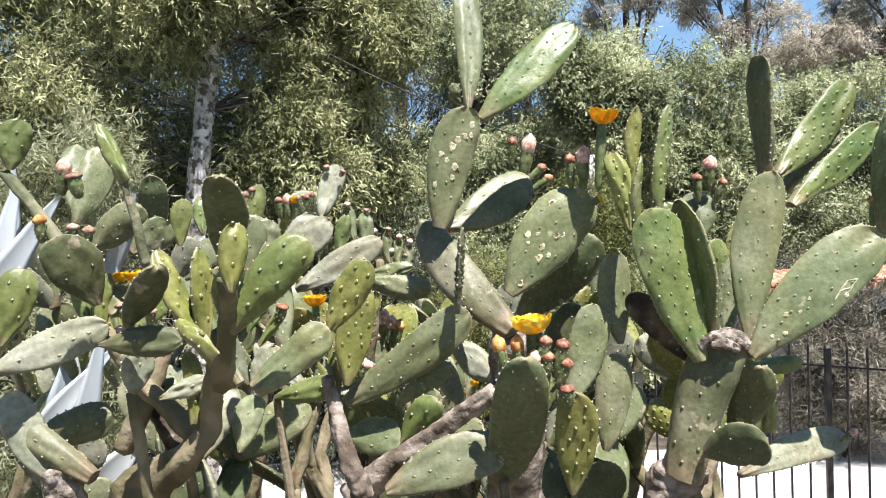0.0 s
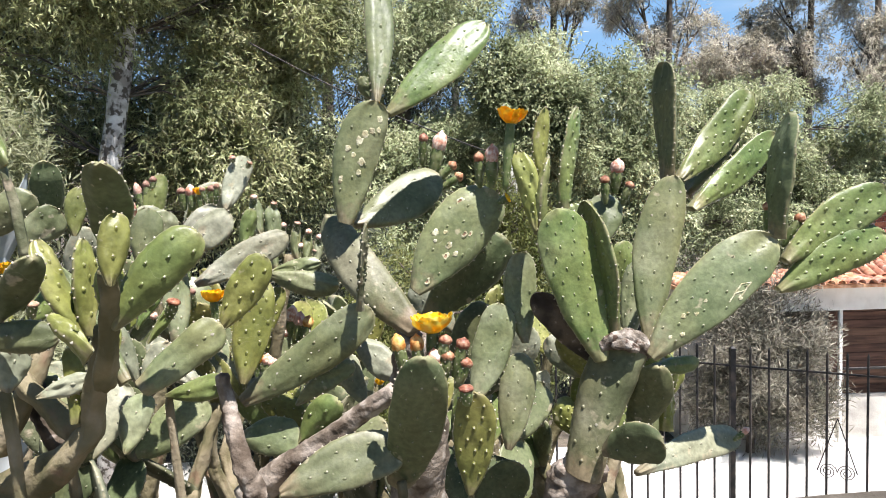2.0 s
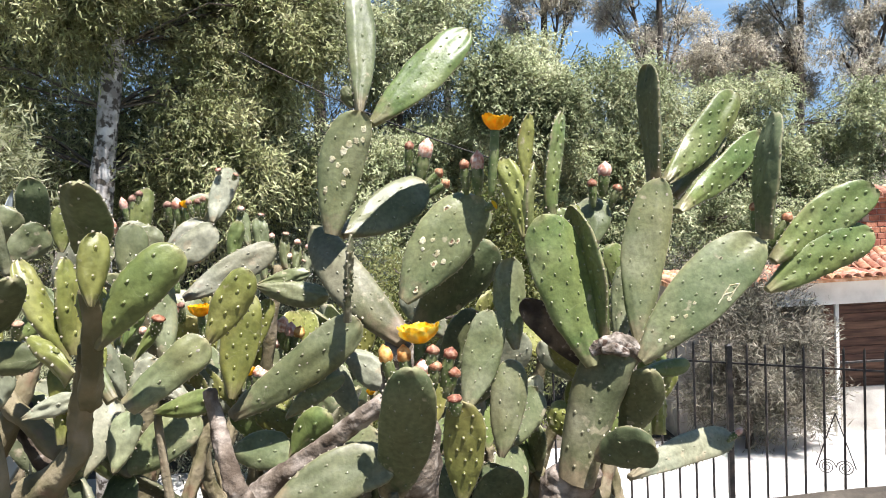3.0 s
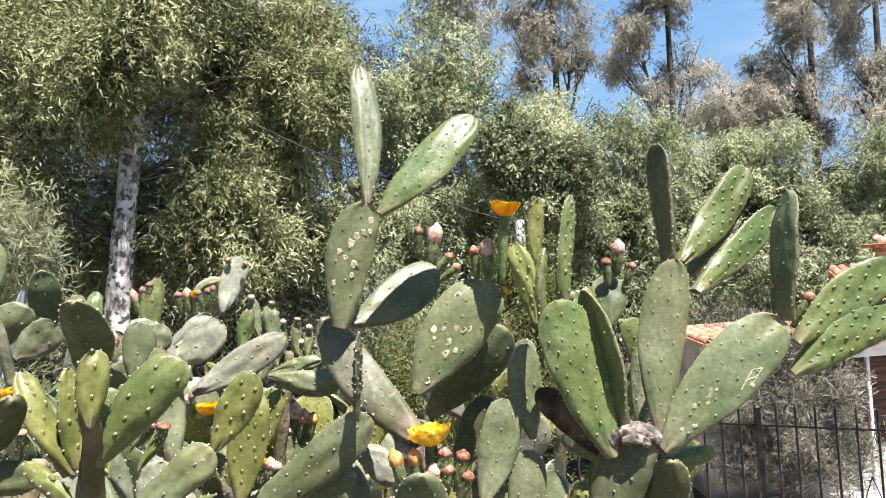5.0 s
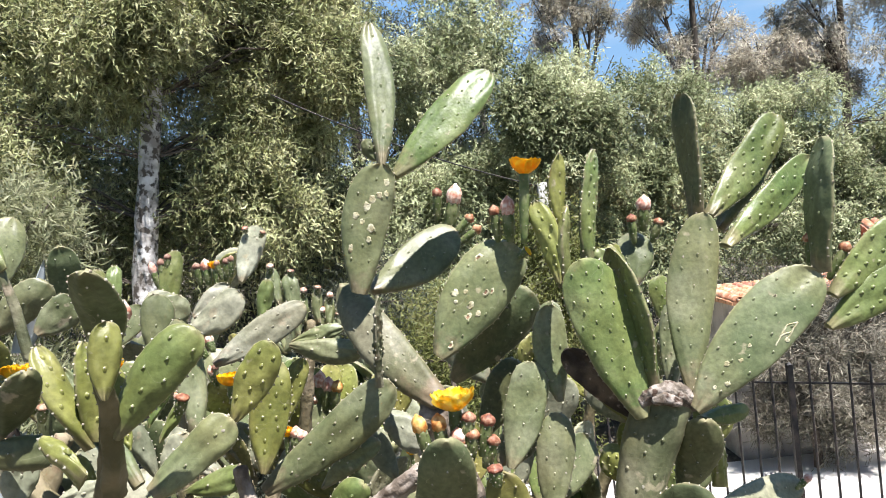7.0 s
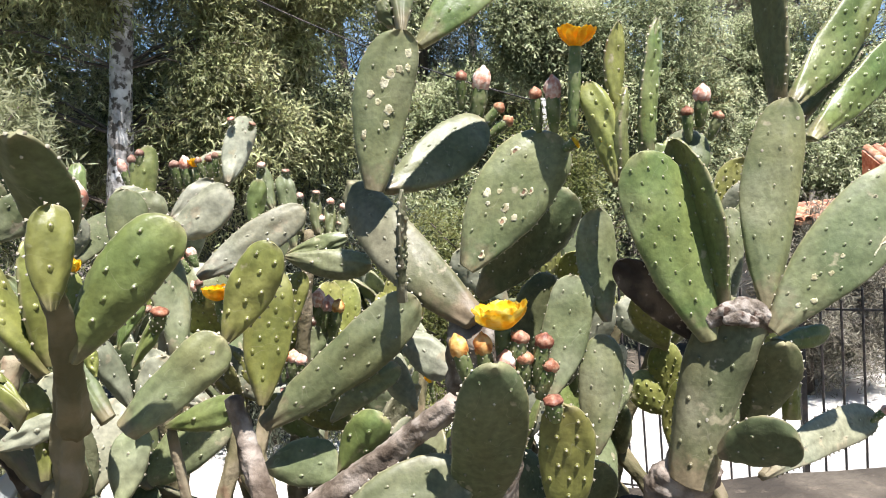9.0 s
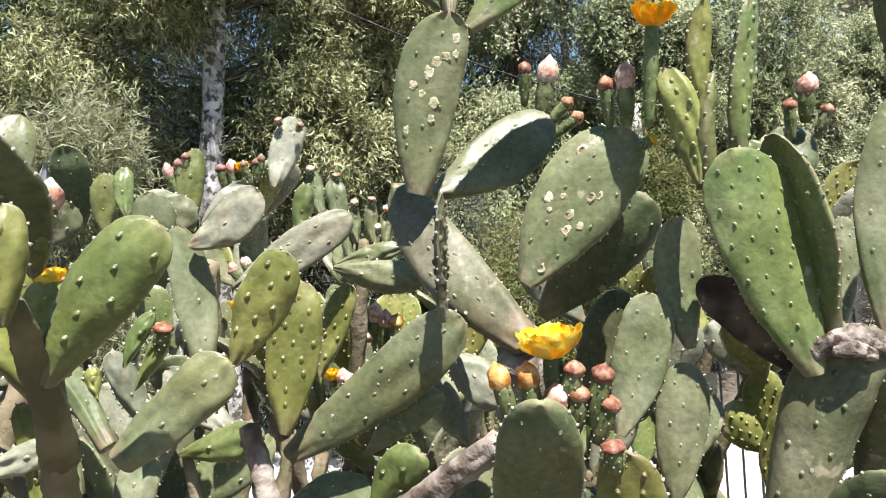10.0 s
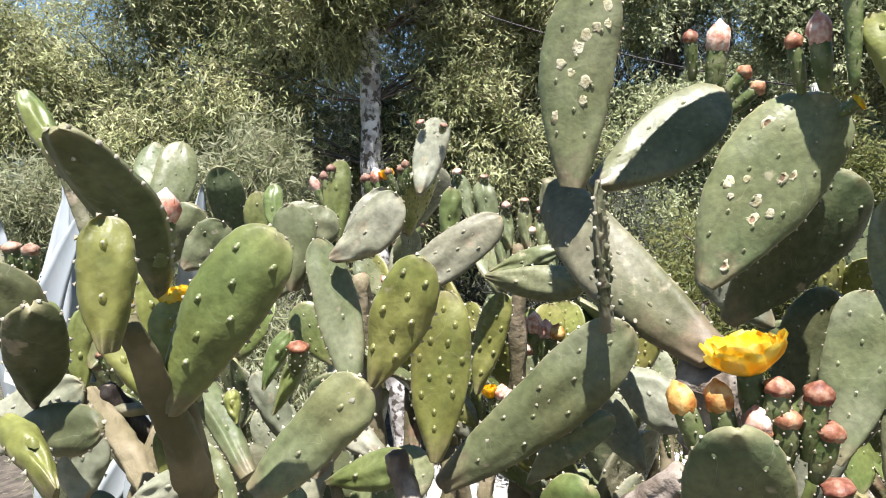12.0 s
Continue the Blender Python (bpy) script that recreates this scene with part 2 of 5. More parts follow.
def pad(plant, base, tip, width, normal, kind="grey", thick=0.043, knobs=0.0022, bend=0.0, widest=0.60, neck=0.20, step=0.0, dots=True, label="", cup=None, fine=True):
    """One flat cactus joint from base to tip, its broad face along normal, with felted areoles on both faces and the rim."""
    base = Vector(base)
    step = step or (0.034 if kind == "young" else 0.042 if kind == "green" else 0.050)
    a, n, side, length = pad_axes(base, tip, normal)
    seed = Vector((rng.uniform(0, 50), rng.uniform(0, 50), rng.uniform(0, 50)))
    rings, seg = (30, 36) if fine else (18, 24)
    wav = 0.007
    bend = bend or rng.uniform(-0.14, 0.14)
    cup = rng.uniform(-0.10, 0.10) if cup is None else cup
    beat = round(length / 0.030)
    lean = rng.uniform(-0.05, 0.05)

    def surf(s, u, up):
        """A point on the joint: s along it, u across (-1..1), up +1 or -1 the face."""
        h = width / 2 * outline(s, widest, neck) * (1 + 0.09 * noise.noise(seed + Vector((s * 3.5, 0 if u > 0 else 7, 0))) + 0.014 * math.cos(2 * math.pi * beat * s + u))
        th = thick / 2 * (0.65 + 0.35 * (1 - s)) * min(1.0, (0.35 + 3.0 * (1 - s)))
        lift = th * (0.62 * max(0.0, 1 - abs(u) ** 5) ** 0.5 + 0.38 * (1 - u * u))
        warp = bend * length * (s - 0.3) ** 2 + wav * noise.noise(seed + Vector((s * 4, u * 2, 3))) + width * u * (0.09 * noise.noise(seed + Vector((s * 1.4, 0, 9))) + cup * u * s)
        warp += 0.0035 * abs(u) ** 3 * noise.noise(seed + Vector((s * 11, u, 5)))
        return base + a * (s * length) + side * (u * h + lean * length * math.sin(math.pi * s)) + n * (warp + up * lift)

    verts, faces, uvs = [], [], []
    for i in range(rings):
        s = 0.5 - 0.5 * math.cos(math.pi * (i + 0.35) / (rings - 0.3)) if i else 0.0
        for k in range(seg):
            ph = 2 * math.pi * k / seg
            verts.append(surf(min(s, 0.999), math.cos(ph), 1 if math.sin(ph) >= 0 else -1))
            uvs.append((0.5 + 0.5 * math.cos(ph), s))
    for i in range(rings - 1):
        for k in range(seg):
            k2 = (k + 1) % seg
            faces.append((i * seg + k, i * seg + k2, (i + 1) * seg + k2, (i + 1) * seg + k))
    for ring, s in ((0, 0.0), (rings - 1, 1.0)):
        c = len(verts)
        verts.append(base + a * (s * length) + n * (bend * length * (s - 0.3) ** 2))
        uvs.append((0.5, s))
        for k in range(seg):
            k2 = (k + 1) % seg
            f = (ring * seg + k2, ring * seg + k, c)
            faces.append(f if ring == 0 else f[::-1])
    av, af = [], []

    def knob(p, d, r, h, at):
        """A low tubercle, drawn out along the joint and steep above."""
        uvs.extend([at] * 22)
        b = d.cross(a).normalized()
        t = b.cross(d)
        c = len(verts)
        for q, z in ((1.0, -0.0014), (0.72, h * 0.42), (0.34, h * 0.92)):
            for k in range(7):
                w = t * (math.cos(k * 0.8976) * (1.5 - 0.4 * z / h) - 0.5 + q * 0.4) + b * math.sin(k * 0.8976)
                verts.append(p + w * r * q + d * z)
        verts.append(p + d * h - t * r * 0.1)
        for i in (0, 7):
            for k in range(7):
                k2 = (k + 1) % 7
                faces.append((c + i + k, c + i + k2, c + 7 + i + k2, c + 7 + i + k))
        for k in range(7):
            faces.append((c + 14 + k, c + 14 + (k + 1) % 7, c + 21))

    def dot(p, d, r):
        t = d.orthogonal().normalized()
        b = d.cross(t)
        c = len(av)
        for k in range(5):
            av.append(p + (t * math.cos(k * 1.2566) + b * math.sin(k * 1.2566)) * r - d * 0.0006)
        av.append(p + d * r * 1.1)
        for k in range(5):
            af.append((c + k, c + (k + 1) % 5, c + 5))

    if dots:
        rows = max(3, int(length / (step * 0.85)))
        for i in range(1, rows):
            s = i / rows
            h = width / 2 * outline(s, widest, neck)
            count = max(1, int(2 * h / step))
            for k in range(count):
                u = (2 * (k + 0.5 + (0.5 if i % 2 else 0.0)) / count - 1) + rng.uniform(-0.06, 0.06)
                if abs(u) > 0.86:
                    continue
                for up in (1, -1):
                    ss = min(0.97, max(0.05, s + rng.uniform(-0.012, 0.012)))
                    p = surf(ss, u, up)
                    d = (n * up + a * 0.25).normalized()
                    knob(p, d, knobs * 0.95 + 0.0026, knobs * 1.1, (0.5 + 0.5 * u, ss))
                    dot(p + d * knobs * 1.0, d, rng.uniform(0.0017, 0.0030))
        rim = max(6, int(length / 0.022))
        for i in range(2, rim + 1):
            s = min(0.995, i / rim)
            for u in (1, -1):
                if rng.random() < 0.22:
                    continue
                p = surf(s, u, 1)
                d = (side * u * (1.0 if s < 0.8 else 0.6) + a * (0.3 if s < 0.8 else 0.8)).normalized()
                dot(p + d * 0.001, d, rng.uniform(0.0026, 0.0042))
        if kind in ("grey", "pale", "olive", "old"):
            for _ in range(rng.randrange(0, 5)):
                up = rng.choice((1, -1))
                p = surf(rng.uniform(0.08, 0.93), rng.uniform(-0.75, 0.75), up)
                r, c = rng.uniform(0.002, 0.005), len(av)
                for k in range(7):
                    q = r * rng.uniform(0.55, 1.2)
                    av.append(p + (a * math.cos(k * 0.8976) * 1.2 + side * math.sin(k * 0.8976)) * q + n * (up * 0.0003))
                av.append(p + n * (up * 0.0014))
                for k in range(7):
                    af.append((c + k, c + (k + 1) % 7, c + 7))
    ob = link("pad", verts, faces, M[kind], plant, True, label, uvs)
    if av:
        tagged(link("areole_felt", av, af, M_AREOLE, ob), kind="stuff")
    return {"ob": ob, "surf": surf, "a": a, "n": n, "side": side, "len": length, "plant": plant}


def tube(pts, radii, seg=12, rough=0.08, seed=0, fine_steps=4, crust=0.0):
    """A lumpy limb along pts."""
    verts, faces = [], []
    pts = [Vector(p) for p in pts]
    fine, rad = [], []
    for i in range(len(pts) - 1):
        for k in range(fine_steps):
            f = k / fine_steps
            fine.append(pts[i].lerp(pts[i + 1], f))
            rad.append(radii[i] * (1 - f) + radii[i + 1] * f)
    fine.append(pts[-1])
    rad.append(radii[-1])
    for i, p in enumerate(fine):
        d = (fine[min(i + 1, len(fine) - 1)] - fine[max(i - 1, 0)]).normalized()
        t = d.cross(Vector((0.13, -1, 0.07))).normalized()
        b = d.cross(t)
        for k in range(seg):
            ph = 2 * math.pi * k / seg
            w = t * math.cos(ph) + b * math.sin(ph)
            verts.append(p + w * rad[i] * (1 + rough * 2 * noise.noise(p * 9 + w * 1.3 + Vector((seed, 0, 0))) + crust * noise.noise((p + w * rad[i]) * 55)))
    for i in range(len(fine) - 1):
        for k in range(seg):
            k2 = (k + 1) % seg
            faces.append((i * seg + k, i * seg + k2, (i + 1) * seg + k2, (i + 1) * seg + k))
    for ring, sgn in ((0, -1), (len(fine) - 1, 1)):
        d = (fine[-1] - fine[-2]) if sgn > 0 else (fine[0] - fine[1])
        c = len(verts)
        verts.append(fine[ring] + d.normalized() * rad[ring] * 0.4)
        for k in range(seg):
            f = (ring * seg + k, ring * seg + (k + 1) % seg, c)
            faces.append(f if sgn > 0 else f[::-1])
    return verts, faces


def limb(plant, pts, radii, kind="cork", name="stem", label=""):
    v, f = tube(pts, radii, 22, 0.26 if kind == "bole" else 0.17, rng.uniform(0, 40), 14, 0.2 if kind == "cork" else 0.24 if kind == "crust" else 0.13)
    return link(name, v, f, M[kind], plant, True, label)


M_STALK = mat("green_ovary_skin", [(0.075, 0.105, 0.032), (0.125, 0.155, 0.055), (0.190, 0.205, 0.095)], 30, 5, 0.45, 0.2, 90, 0.15, spec=0.35)


def ovary(parent, base, top, r, kind="green", name="ovary"):
    base, top = Vector(base), Vector(top)
    pts = [base.lerp(top, f) for f in (0, 0.3, 0.65, 1.0)]
    v, f = tube(pts, [r * 0.55, r * 0.85, r * 1.02, r * 0.92], 10, 0.04, rng.uniform(0, 40))
    ob = link(name, v, f, M_STALK, parent)
    av, af = [], []
    d = (top - base).normalized()
    t = d.orthogonal().normalized()
    b = d.cross(t)
    for i in range(4):
        for k in range(6):
            ph = (k + 0.5 * (i % 2)) * math.pi / 3
            w = t * math.cos(ph) + b * math.sin(ph)
            p = base.lerp(top, 0.25 + 0.22 * i) + w * r * (0.93 + 0.06 * i)
            c = len(av)
            e1, e2 = d, w.cross(d)
            q = 0.0022
            av += [p + e1 * q, p + e2 * q, p - e1 * q, p - e2 * q, p + w * 0.003]
            af += [(c, c + 1, c + 4), (c + 1, c + 2, c + 4), (c + 2, c + 3, c + 4), (c + 3, c, c + 4)]
    tagged(link("areole_felt", av, af, M_AREOLE, ob), kind="stuff")
    return ob


def bud(plant, base, top, r, colour, kind="green"):
    """A closed flower bud: green ovary and a pointed cap of folded petals."""
    base, top = Vector(base), Vector(top)
    mid = base.lerp(top, 0.62 if colour is M_BUD_PINK else 0.70 if colour is M_BUD_OR else 0.76)
    ob = ovary(plant, base, mid, r, kind, "bud")
    d = (top - mid).normalized()
    t = d.orthogonal().normalized()
    b = d.cross(t)
    verts, faces = [], []
    ln = (top - mid).length
    prof = [(-0.08, 0.92), (0.1, 1.08), (0.36, 1.14), (0.6, 1.0), (0.8, 0.70), (0.92, 0.36), (1.05, 0.10)]
    seg = 12
    for z, q in prof:
        for k in range(seg):
            ph = 2 * math.pi * k / seg + z * 0.9
            rr = r * q * (1.0 + (0.09 if k % 2 else -0.07) + (0.16 * math.sin(3 * ph + 5 * z) * z if colour is M_BUD_PINK else 0.0))
            verts.append(mid + d * (z * ln) + (t * math.cos(ph) + b * math.sin(ph)) * rr)
    for i in range(len(prof) - 1):
        for k in range(seg):
            k2 = (k + 1) % seg
            faces.append((i * seg + k, i * seg + k2, (i + 1) * seg + k2, (i + 1) * seg + k))
    faces.append(tuple((len(prof) - 1) * seg + k for k in range(seg)))
    link("bud_cap", verts, faces, colour, ob)
    return ob


def petal_mesh(length, width, curl, material, parent, m):
    verts, faces = [], []
    nu, nv = 6, 7
    for layer in (0, -0.0012):
        for i in range(nv):
            s = i / (nv - 1)
            w = width / 2 * (0.34 + 0.66 * math.sin(math.pi / 2 * min(1, s / 0.65))) * (1 if s < 0.65 else max(0.18, 1 - ((s - 0.65) / 0.35) ** 2.4 * 0.75))
            for k in range(nu):
                u = 2 * k / (nu - 1) - 1
                ang = curl * s
                rr = length * (math.sin(ang) / max(curl, 1e-3))
                zz = length * ((1 - math.cos(ang)) / max(curl, 1e-3))
                verts.append(m @ Vector((u * w, rr, zz + 0.22 * w * u * u + 0.002 * math.sin(9 * u + 5 * s) * s + layer)))
    q = nu * nv
    for i in range(nv - 1):
        for k in range(nu - 1):
            a0 = i * nu + k
            faces.append((a0, a0 + 1, a0 + nu + 1, a0 + nu))
            faces.append((q + a0, q + a0 + nu, q + a0 + nu + 1, q + a0 + 1))
    return link("petal", verts, faces, material, parent)


def flower(plant, base, centre, radius, material=None, opening=1.0, kind="green", petals=8):
    """An open flower on its ovary: two rings of cupped petals round a tuft of stamens."""
    material = material or M_PETAL
    base, centre = Vector(base), Vector(centre)
    body = ovary(plant, base, centre, radius * 0.29, kind, "flower")
    d = (centre - base).normalized()
    turn = d.to_track_quat("Z", "Y").to_matrix().to_4x4()
    for ring, (num, ln, wd, tilt, curl) in enumerate(((petals, 1.02, 0.90, 24, 0.70), (petals - 2, 0.86, 0.80, 46, 0.5))):
        for k in range(num):
            rot = 360 * (k + 0.5 * ring) / num + rng.uniform(-8, 8)
            m = Matrix.Translation(centre) @ turn @ pose(0, 0, 0, 0, 0, rot) @ pose(0, radius * 0.2, 0, (tilt + rng.uniform(-7, 7)) + 45 * (1 - opening), rng.uniform(-8, 8), 0)
            petal_mesh(radius * ln * rng.uniform(0.92, 1.06), radius * wd, curl, material, body, m)
    sv, sf = [], []
    for k in range(46):
        ang, rr = rng.uniform(0, 6.283), radius * 0.34 * math.sqrt(rng.random())
        p0 = centre + turn.to_3x3() @ Vector((rr * 0.7 * math.cos(ang), rr * 0.7 * math.sin(ang), 0))
        p1 = centre + turn.to_3x3() @ Vector((rr * math.cos(ang), rr * math.sin(ang), radius * rng.uniform(0.35, 0.5)))
        c = len(sv)
        q = radius * 0.028
        sv += [p0 + Vector((q, 0, 0)), p0 + Vector((-q, q, 0)), p0 + Vector((0, -q, q)), p1 + Vector((q, 0, 0)), p1 + Vector((-q, q, 0)), p1 + Vector((0, -q, q))]
        sf += [(c, c + 1, c + 4, c + 3), (c + 1, c + 2, c + 5, c + 4), (c + 2, c, c + 3, c + 5), (c + 3, c + 4, c + 5)]
    tagged(link("stamens", sv, sf, M_STAMEN, body), kind="stuff")
    return body


def scar(p, s, u, r, core=False):
    """A pale ring scar on the face of a joint, some with a brown middle."""
    c = p["surf"](s, u, 1)
    n, a, side = p["n"], p["a"], p["side"]
    verts, faces = [], []
    seg = 14
    r *= 0.74
    wob = [1 + 0.55 * noise.noise(Vector((2.2 * math.cos(k * 0.4488), 2.2 * math.sin(k * 0.4488) + s * 31, u * 17))) for k in range(seg)]
    for q, h in ((1.0, -0.0010), (0.9, 0.0007), (0.62, 0.0009), (0.5, 0.0003 if core else 0.0009)):
        for k in range(seg):
            ph = 2 * math.pi * k / seg
            verts.append(c + (a * math.cos(ph) * 1.25 + side * math.sin(ph)) * r * q * (wob[k] if q > 0.6 else 1 / wob[k]) + n * h)
    for i in range(3):
        for k in range(seg):
            k2 = (k + 1) % seg
            faces.append((i * seg + k, i * seg + k2, (i + 1) * seg + k2, (i + 1) * seg + k))
    faces.append(tuple(3 * seg + k for k in range(seg)))
    ob = link("scar", verts, faces, M_SCAR, p["ob"])
    if core:
        ob.data.materials.append(M_SCAR_CORE)
        ob.data.polygons[len(faces) - 1].material_index = 1
    return ob


def scratch(p, s0, u0, s1, u1, w=0.004):
    """A pale carved line on the face of a joint."""
    verts, faces = [], []
    num = 6
    for i in range(num + 1):
        f = i / num
        q = p["surf"](s0 + (s1 - s0) * f, u0 + (u1 - u0) * f, 1)
        d = (p["a"] * (s1 - s0) * p["len"] + p["side"] * (u1 - u0) * 0.1).normalized()
        t = p["n"].cross(d)
        k = w / 2 * (0.8 + 0.4 * rng.random())
        verts += [q + t * k - p["n"] * 0.001, q + t * k * 0.5 + p["n"] * 0.0014, q - t * k * 0.5 + p["n"] * 0.0014, q - t * k - p["n"] * 0.001]
    for i in range(num):
        for k in range(3):
            c = i * 4 + k
            faces.append((c, c + 1, c + 5, c + 4))
    return link("carved_line", verts, faces, M_SCAR, p["ob"])


# ---- ground, yard, trees ----
YARD = -2.08


def sheet(name, fx, xs, ys, material, label, category, kind="structure"):
    nx, ny = len(xs) - 1, len(ys) - 1
    faces = [(j * (nx + 1) + i, j * (nx + 1) + i + 1, (j + 1) * (nx + 1) + i + 1, (j + 1) * (nx + 1) + i) for j in range(ny) for i in range(nx)]
    ob = link(name, [(x, y, fx(x, y)) for y in ys for x in xs], faces, material)
    return tagged(ob, label, category, kind=kind)


def ground_height(x, y):
    """A planted bank that falls to a yard behind the cacti; a wooded hill rises far behind."""
    f = min(1.0, max(0.0, (y - 3.7) / 1.3))
    z = YARD * (f * f * (3 - 2 * f)) + 0.06 * noise.noise(Vector((x * 1.3, y * 1.3, 0))) * (1 - f)
    far = min(1.0, max(0.0, (y - 40) / 220))
    return z + 26 * far * far * (3 - 2 * far) * (0.7 + 0.5 * noise.noise(Vector((x / 90, y / 120, 2))))


M_EARTH = mat("dry_earth", [(0.052, 0.043, 0.033), (0.090, 0.075, 0.057), (0.140, 0.118, 0.090)], 3, 8, 0.95, 0.6, 30, spots=(9, 0.6, (0.17, 0.14, 0.105)), dist=0.03)
M_YARD = mat("pale_concrete", [(0.480, 0.456, 0.416), (0.560, 0.536, 0.496), (0.616, 0.600, 0.560)], 1.2, 8, 0.9, 0.2, 40, spots=(2.5, 0.66, (0.46, 0.42, 0.36)))
near = [-14 + 28 * i / 112 for i in range(113)]
sheet("ground", ground_height, [-420, -240, -130, -70, -40, -22] + near + [22, 40, 70, 130, 240, 420],
      [-40, -20, -8] + [-4 + 0.25 * i for i in range(80)] + [18, 22, 28, 36, 48, 64, 84, 110, 140, 180, 230, 300, 420], M_EARTH, "dry brown earth bank falling to a yard", "ground")
slab = sheet("pavement", lambda x, y: YARD + 0.03 + 0.008 * noise.noise(Vector((x, y, 0))), [-9 + 0.5 * i for i in range(41)], [5.4 + 0.44 * i for i in range(13)], M_YARD, "sunlit pale concrete yard with worn patches", "pavement")

def sky_backdrop():
    """A far curved sheet of blue sky with thin high cloud, behind the hill."""
    m = bpy.data.materials.new("far_blue_sky")
    m.use_nodes = True
    n, l = m.node_tree.nodes, m.node_tree.links
    n.remove(n["Principled BSDF"])
    tc = n.new("ShaderNodeTexCoord")
    xyz = n.new("ShaderNodeSeparateXYZ")
    l.new(tc.outputs["Object"], xyz.inputs[0])
    up = n.new("ShaderNodeMapRange")
    up.inputs["From Min"].default_value, up.inputs["From Max"].default_value = 60, 230
    l.new(xyz.outputs[2], up.inputs["Value"])
    ramp = n.new("ShaderNodeValToRGB")
    ramp.color_ramp.elements[0].color = (0.150, 0.255, 0.400, 1)
    ramp.color_ramp.elements[1].color = (0.046, 0.165, 0.370, 1)
    l.new(up.outputs[0], ramp.inputs["Fac"])
    mp = n.new("ShaderNodeMapping")
    mp.inputs["Scale"].default_value = (0.006, 0.006, 0.022)
    mp.inputs["Rotation"].default_value = (0.0, 0.5, 0.0)
    l.new(tc.outputs["Object"], mp.inputs["Vector"])
    wisp = n.new("ShaderNodeTexNoise")
    wisp.inputs["Scale"].default_value, wisp.inputs["Detail"].default_value = 1.6, 8.0
    l.new(mp.outputs[0], wisp.inputs["Vector"])
    amount = n.new("ShaderNodeMapRange")
    amount.inputs["From Min"].default_value, amount.inputs["From Max"].default_value, amount.inputs["To Max"].default_value = 0.48, 0.75, 0.55
    l.new(wisp.outputs["Fac"], amount.inputs["Value"])
    mx = n.new("ShaderNodeMixRGB")
    mx.inputs["Color2"].default_value = (0.33, 0.37, 0.42, 1)
    l.new(amount.outputs[0], mx.inputs["Fac"])
    l.new(ramp.outputs["Color"], mx.inputs["Color1"])
    em = n.new("ShaderNodeEmission")
    l.new(mx.outputs[0], em.inputs["Color"])
    l.new(em.outputs[0], n["Material Output"].inputs["Surface"])
    verts, faces, cols, rows = [], [], 24, 8
    for j in range(rows + 1):
        for i in range(cols + 1):
            az = radians(-60 + 120 * i / cols)
            verts.append((400 * math.sin(az), 400 * math.cos(az), -20 + 400 * j / rows))
    for j in range(rows):
        for i in range(cols):
            c = j * (cols + 1) + i
            faces.append((c, c + 1, c + cols + 2, c + cols + 1))
    return tagged(link("backdrop", verts, faces, m), "clear blue sky with thin high cloud", "sky", kind="structure")


sky_backdrop()
M_BARK = mat("grey_bark", [(0.055, 0.044, 0.034), (0.10, 0.082, 0.064), (0.16, 0.135, 0.11)], 7, 8, 0.95, 0.8, 22, stretch=(1, 1, 0.25), dist=0.03)
M_WHITE_BARK = mat("white_peeling_bark", [(0.26, 0.24, 0.22), (0.50, 0.48, 0.46), (0.70, 0.69, 0.67)], 6, 8, 0.85, 0.5, 25, spots=(13, 0.50, (0.09, 0.078, 0.065)), dist=0.02)
M_GUM = mat("dark_gum_bark", [(0.05, 0.042, 0.035), (0.10, 0.085, 0.07), (0.17, 0.145, 0.12)], 7, 8, 0.95, 0.6, 22, stretch=(1, 1, 0.25), dist=0.03)
LEAF = {
    "willow": mat("willow_leaf", [(0.150, 0.160, 0.068), (0.292, 0.296, 0.136), (0.480, 0.470, 0.255)], 1.5, 4, 0.55, 0, vary=0.5, island=True, through_light=0.30, spec=0.3),
    "cane": mat("cane_leaf", [(0.193, 0.202, 0.101), (0.304, 0.312, 0.177), (0.421, 0.427, 0.274)], 2.0, 4, 0.55, 0, vary=0.32, island=True, through_light=0.5, spec=0.3),
    "pepper": mat("pepper_tree_leaf", [(0.150, 0.172, 0.086), (0.298, 0.322, 0.176), (0.520, 0.530, 0.330)], 1.2, 4, 0.5, 0, vary=0.4, island=True, through_light=0.26, spec=0.15),
    # foliage behind and beneath the crowns: its shade is put into the leaf colour
    "shade": mat("shaded_tree_leaf", [(0.039, 0.046, 0.030), (0.077, 0.086, 0.059), (0.132, 0.139, 0.099)], 1.2, 4, 0.42, 0, vary=0.5, island=True, through_light=0.5, spec=0.35),
    "euca": mat("gum_tree_leaf", [(0.275, 0.255, 0.195), (0.460, 0.420, 0.335), (0.660, 0.600, 0.510)], 0.6, 4, 0.55, 0, vary=0.45, island=True, through_light=0.5, spec=0.2),
    "lime": mat("shrub_leaf", [(0.104, 0.120, 0.032), (0.176, 0.184, 0.056), (0.256, 0.256, 0.096)], 2.0, 4, 0.5, 0, vary=0.4, island=True, through_light=0.5, spec=0.35),
    "dry": mat("dry_shrub_leaf", [(0.123, 0.119, 0.088), (0.194, 0.176, 0.136), (0.282, 0.255, 0.202)], 2.0, 4, 0.6, 0, vary=0.4, island=True, through_light=0.2, spec=0.25),
}


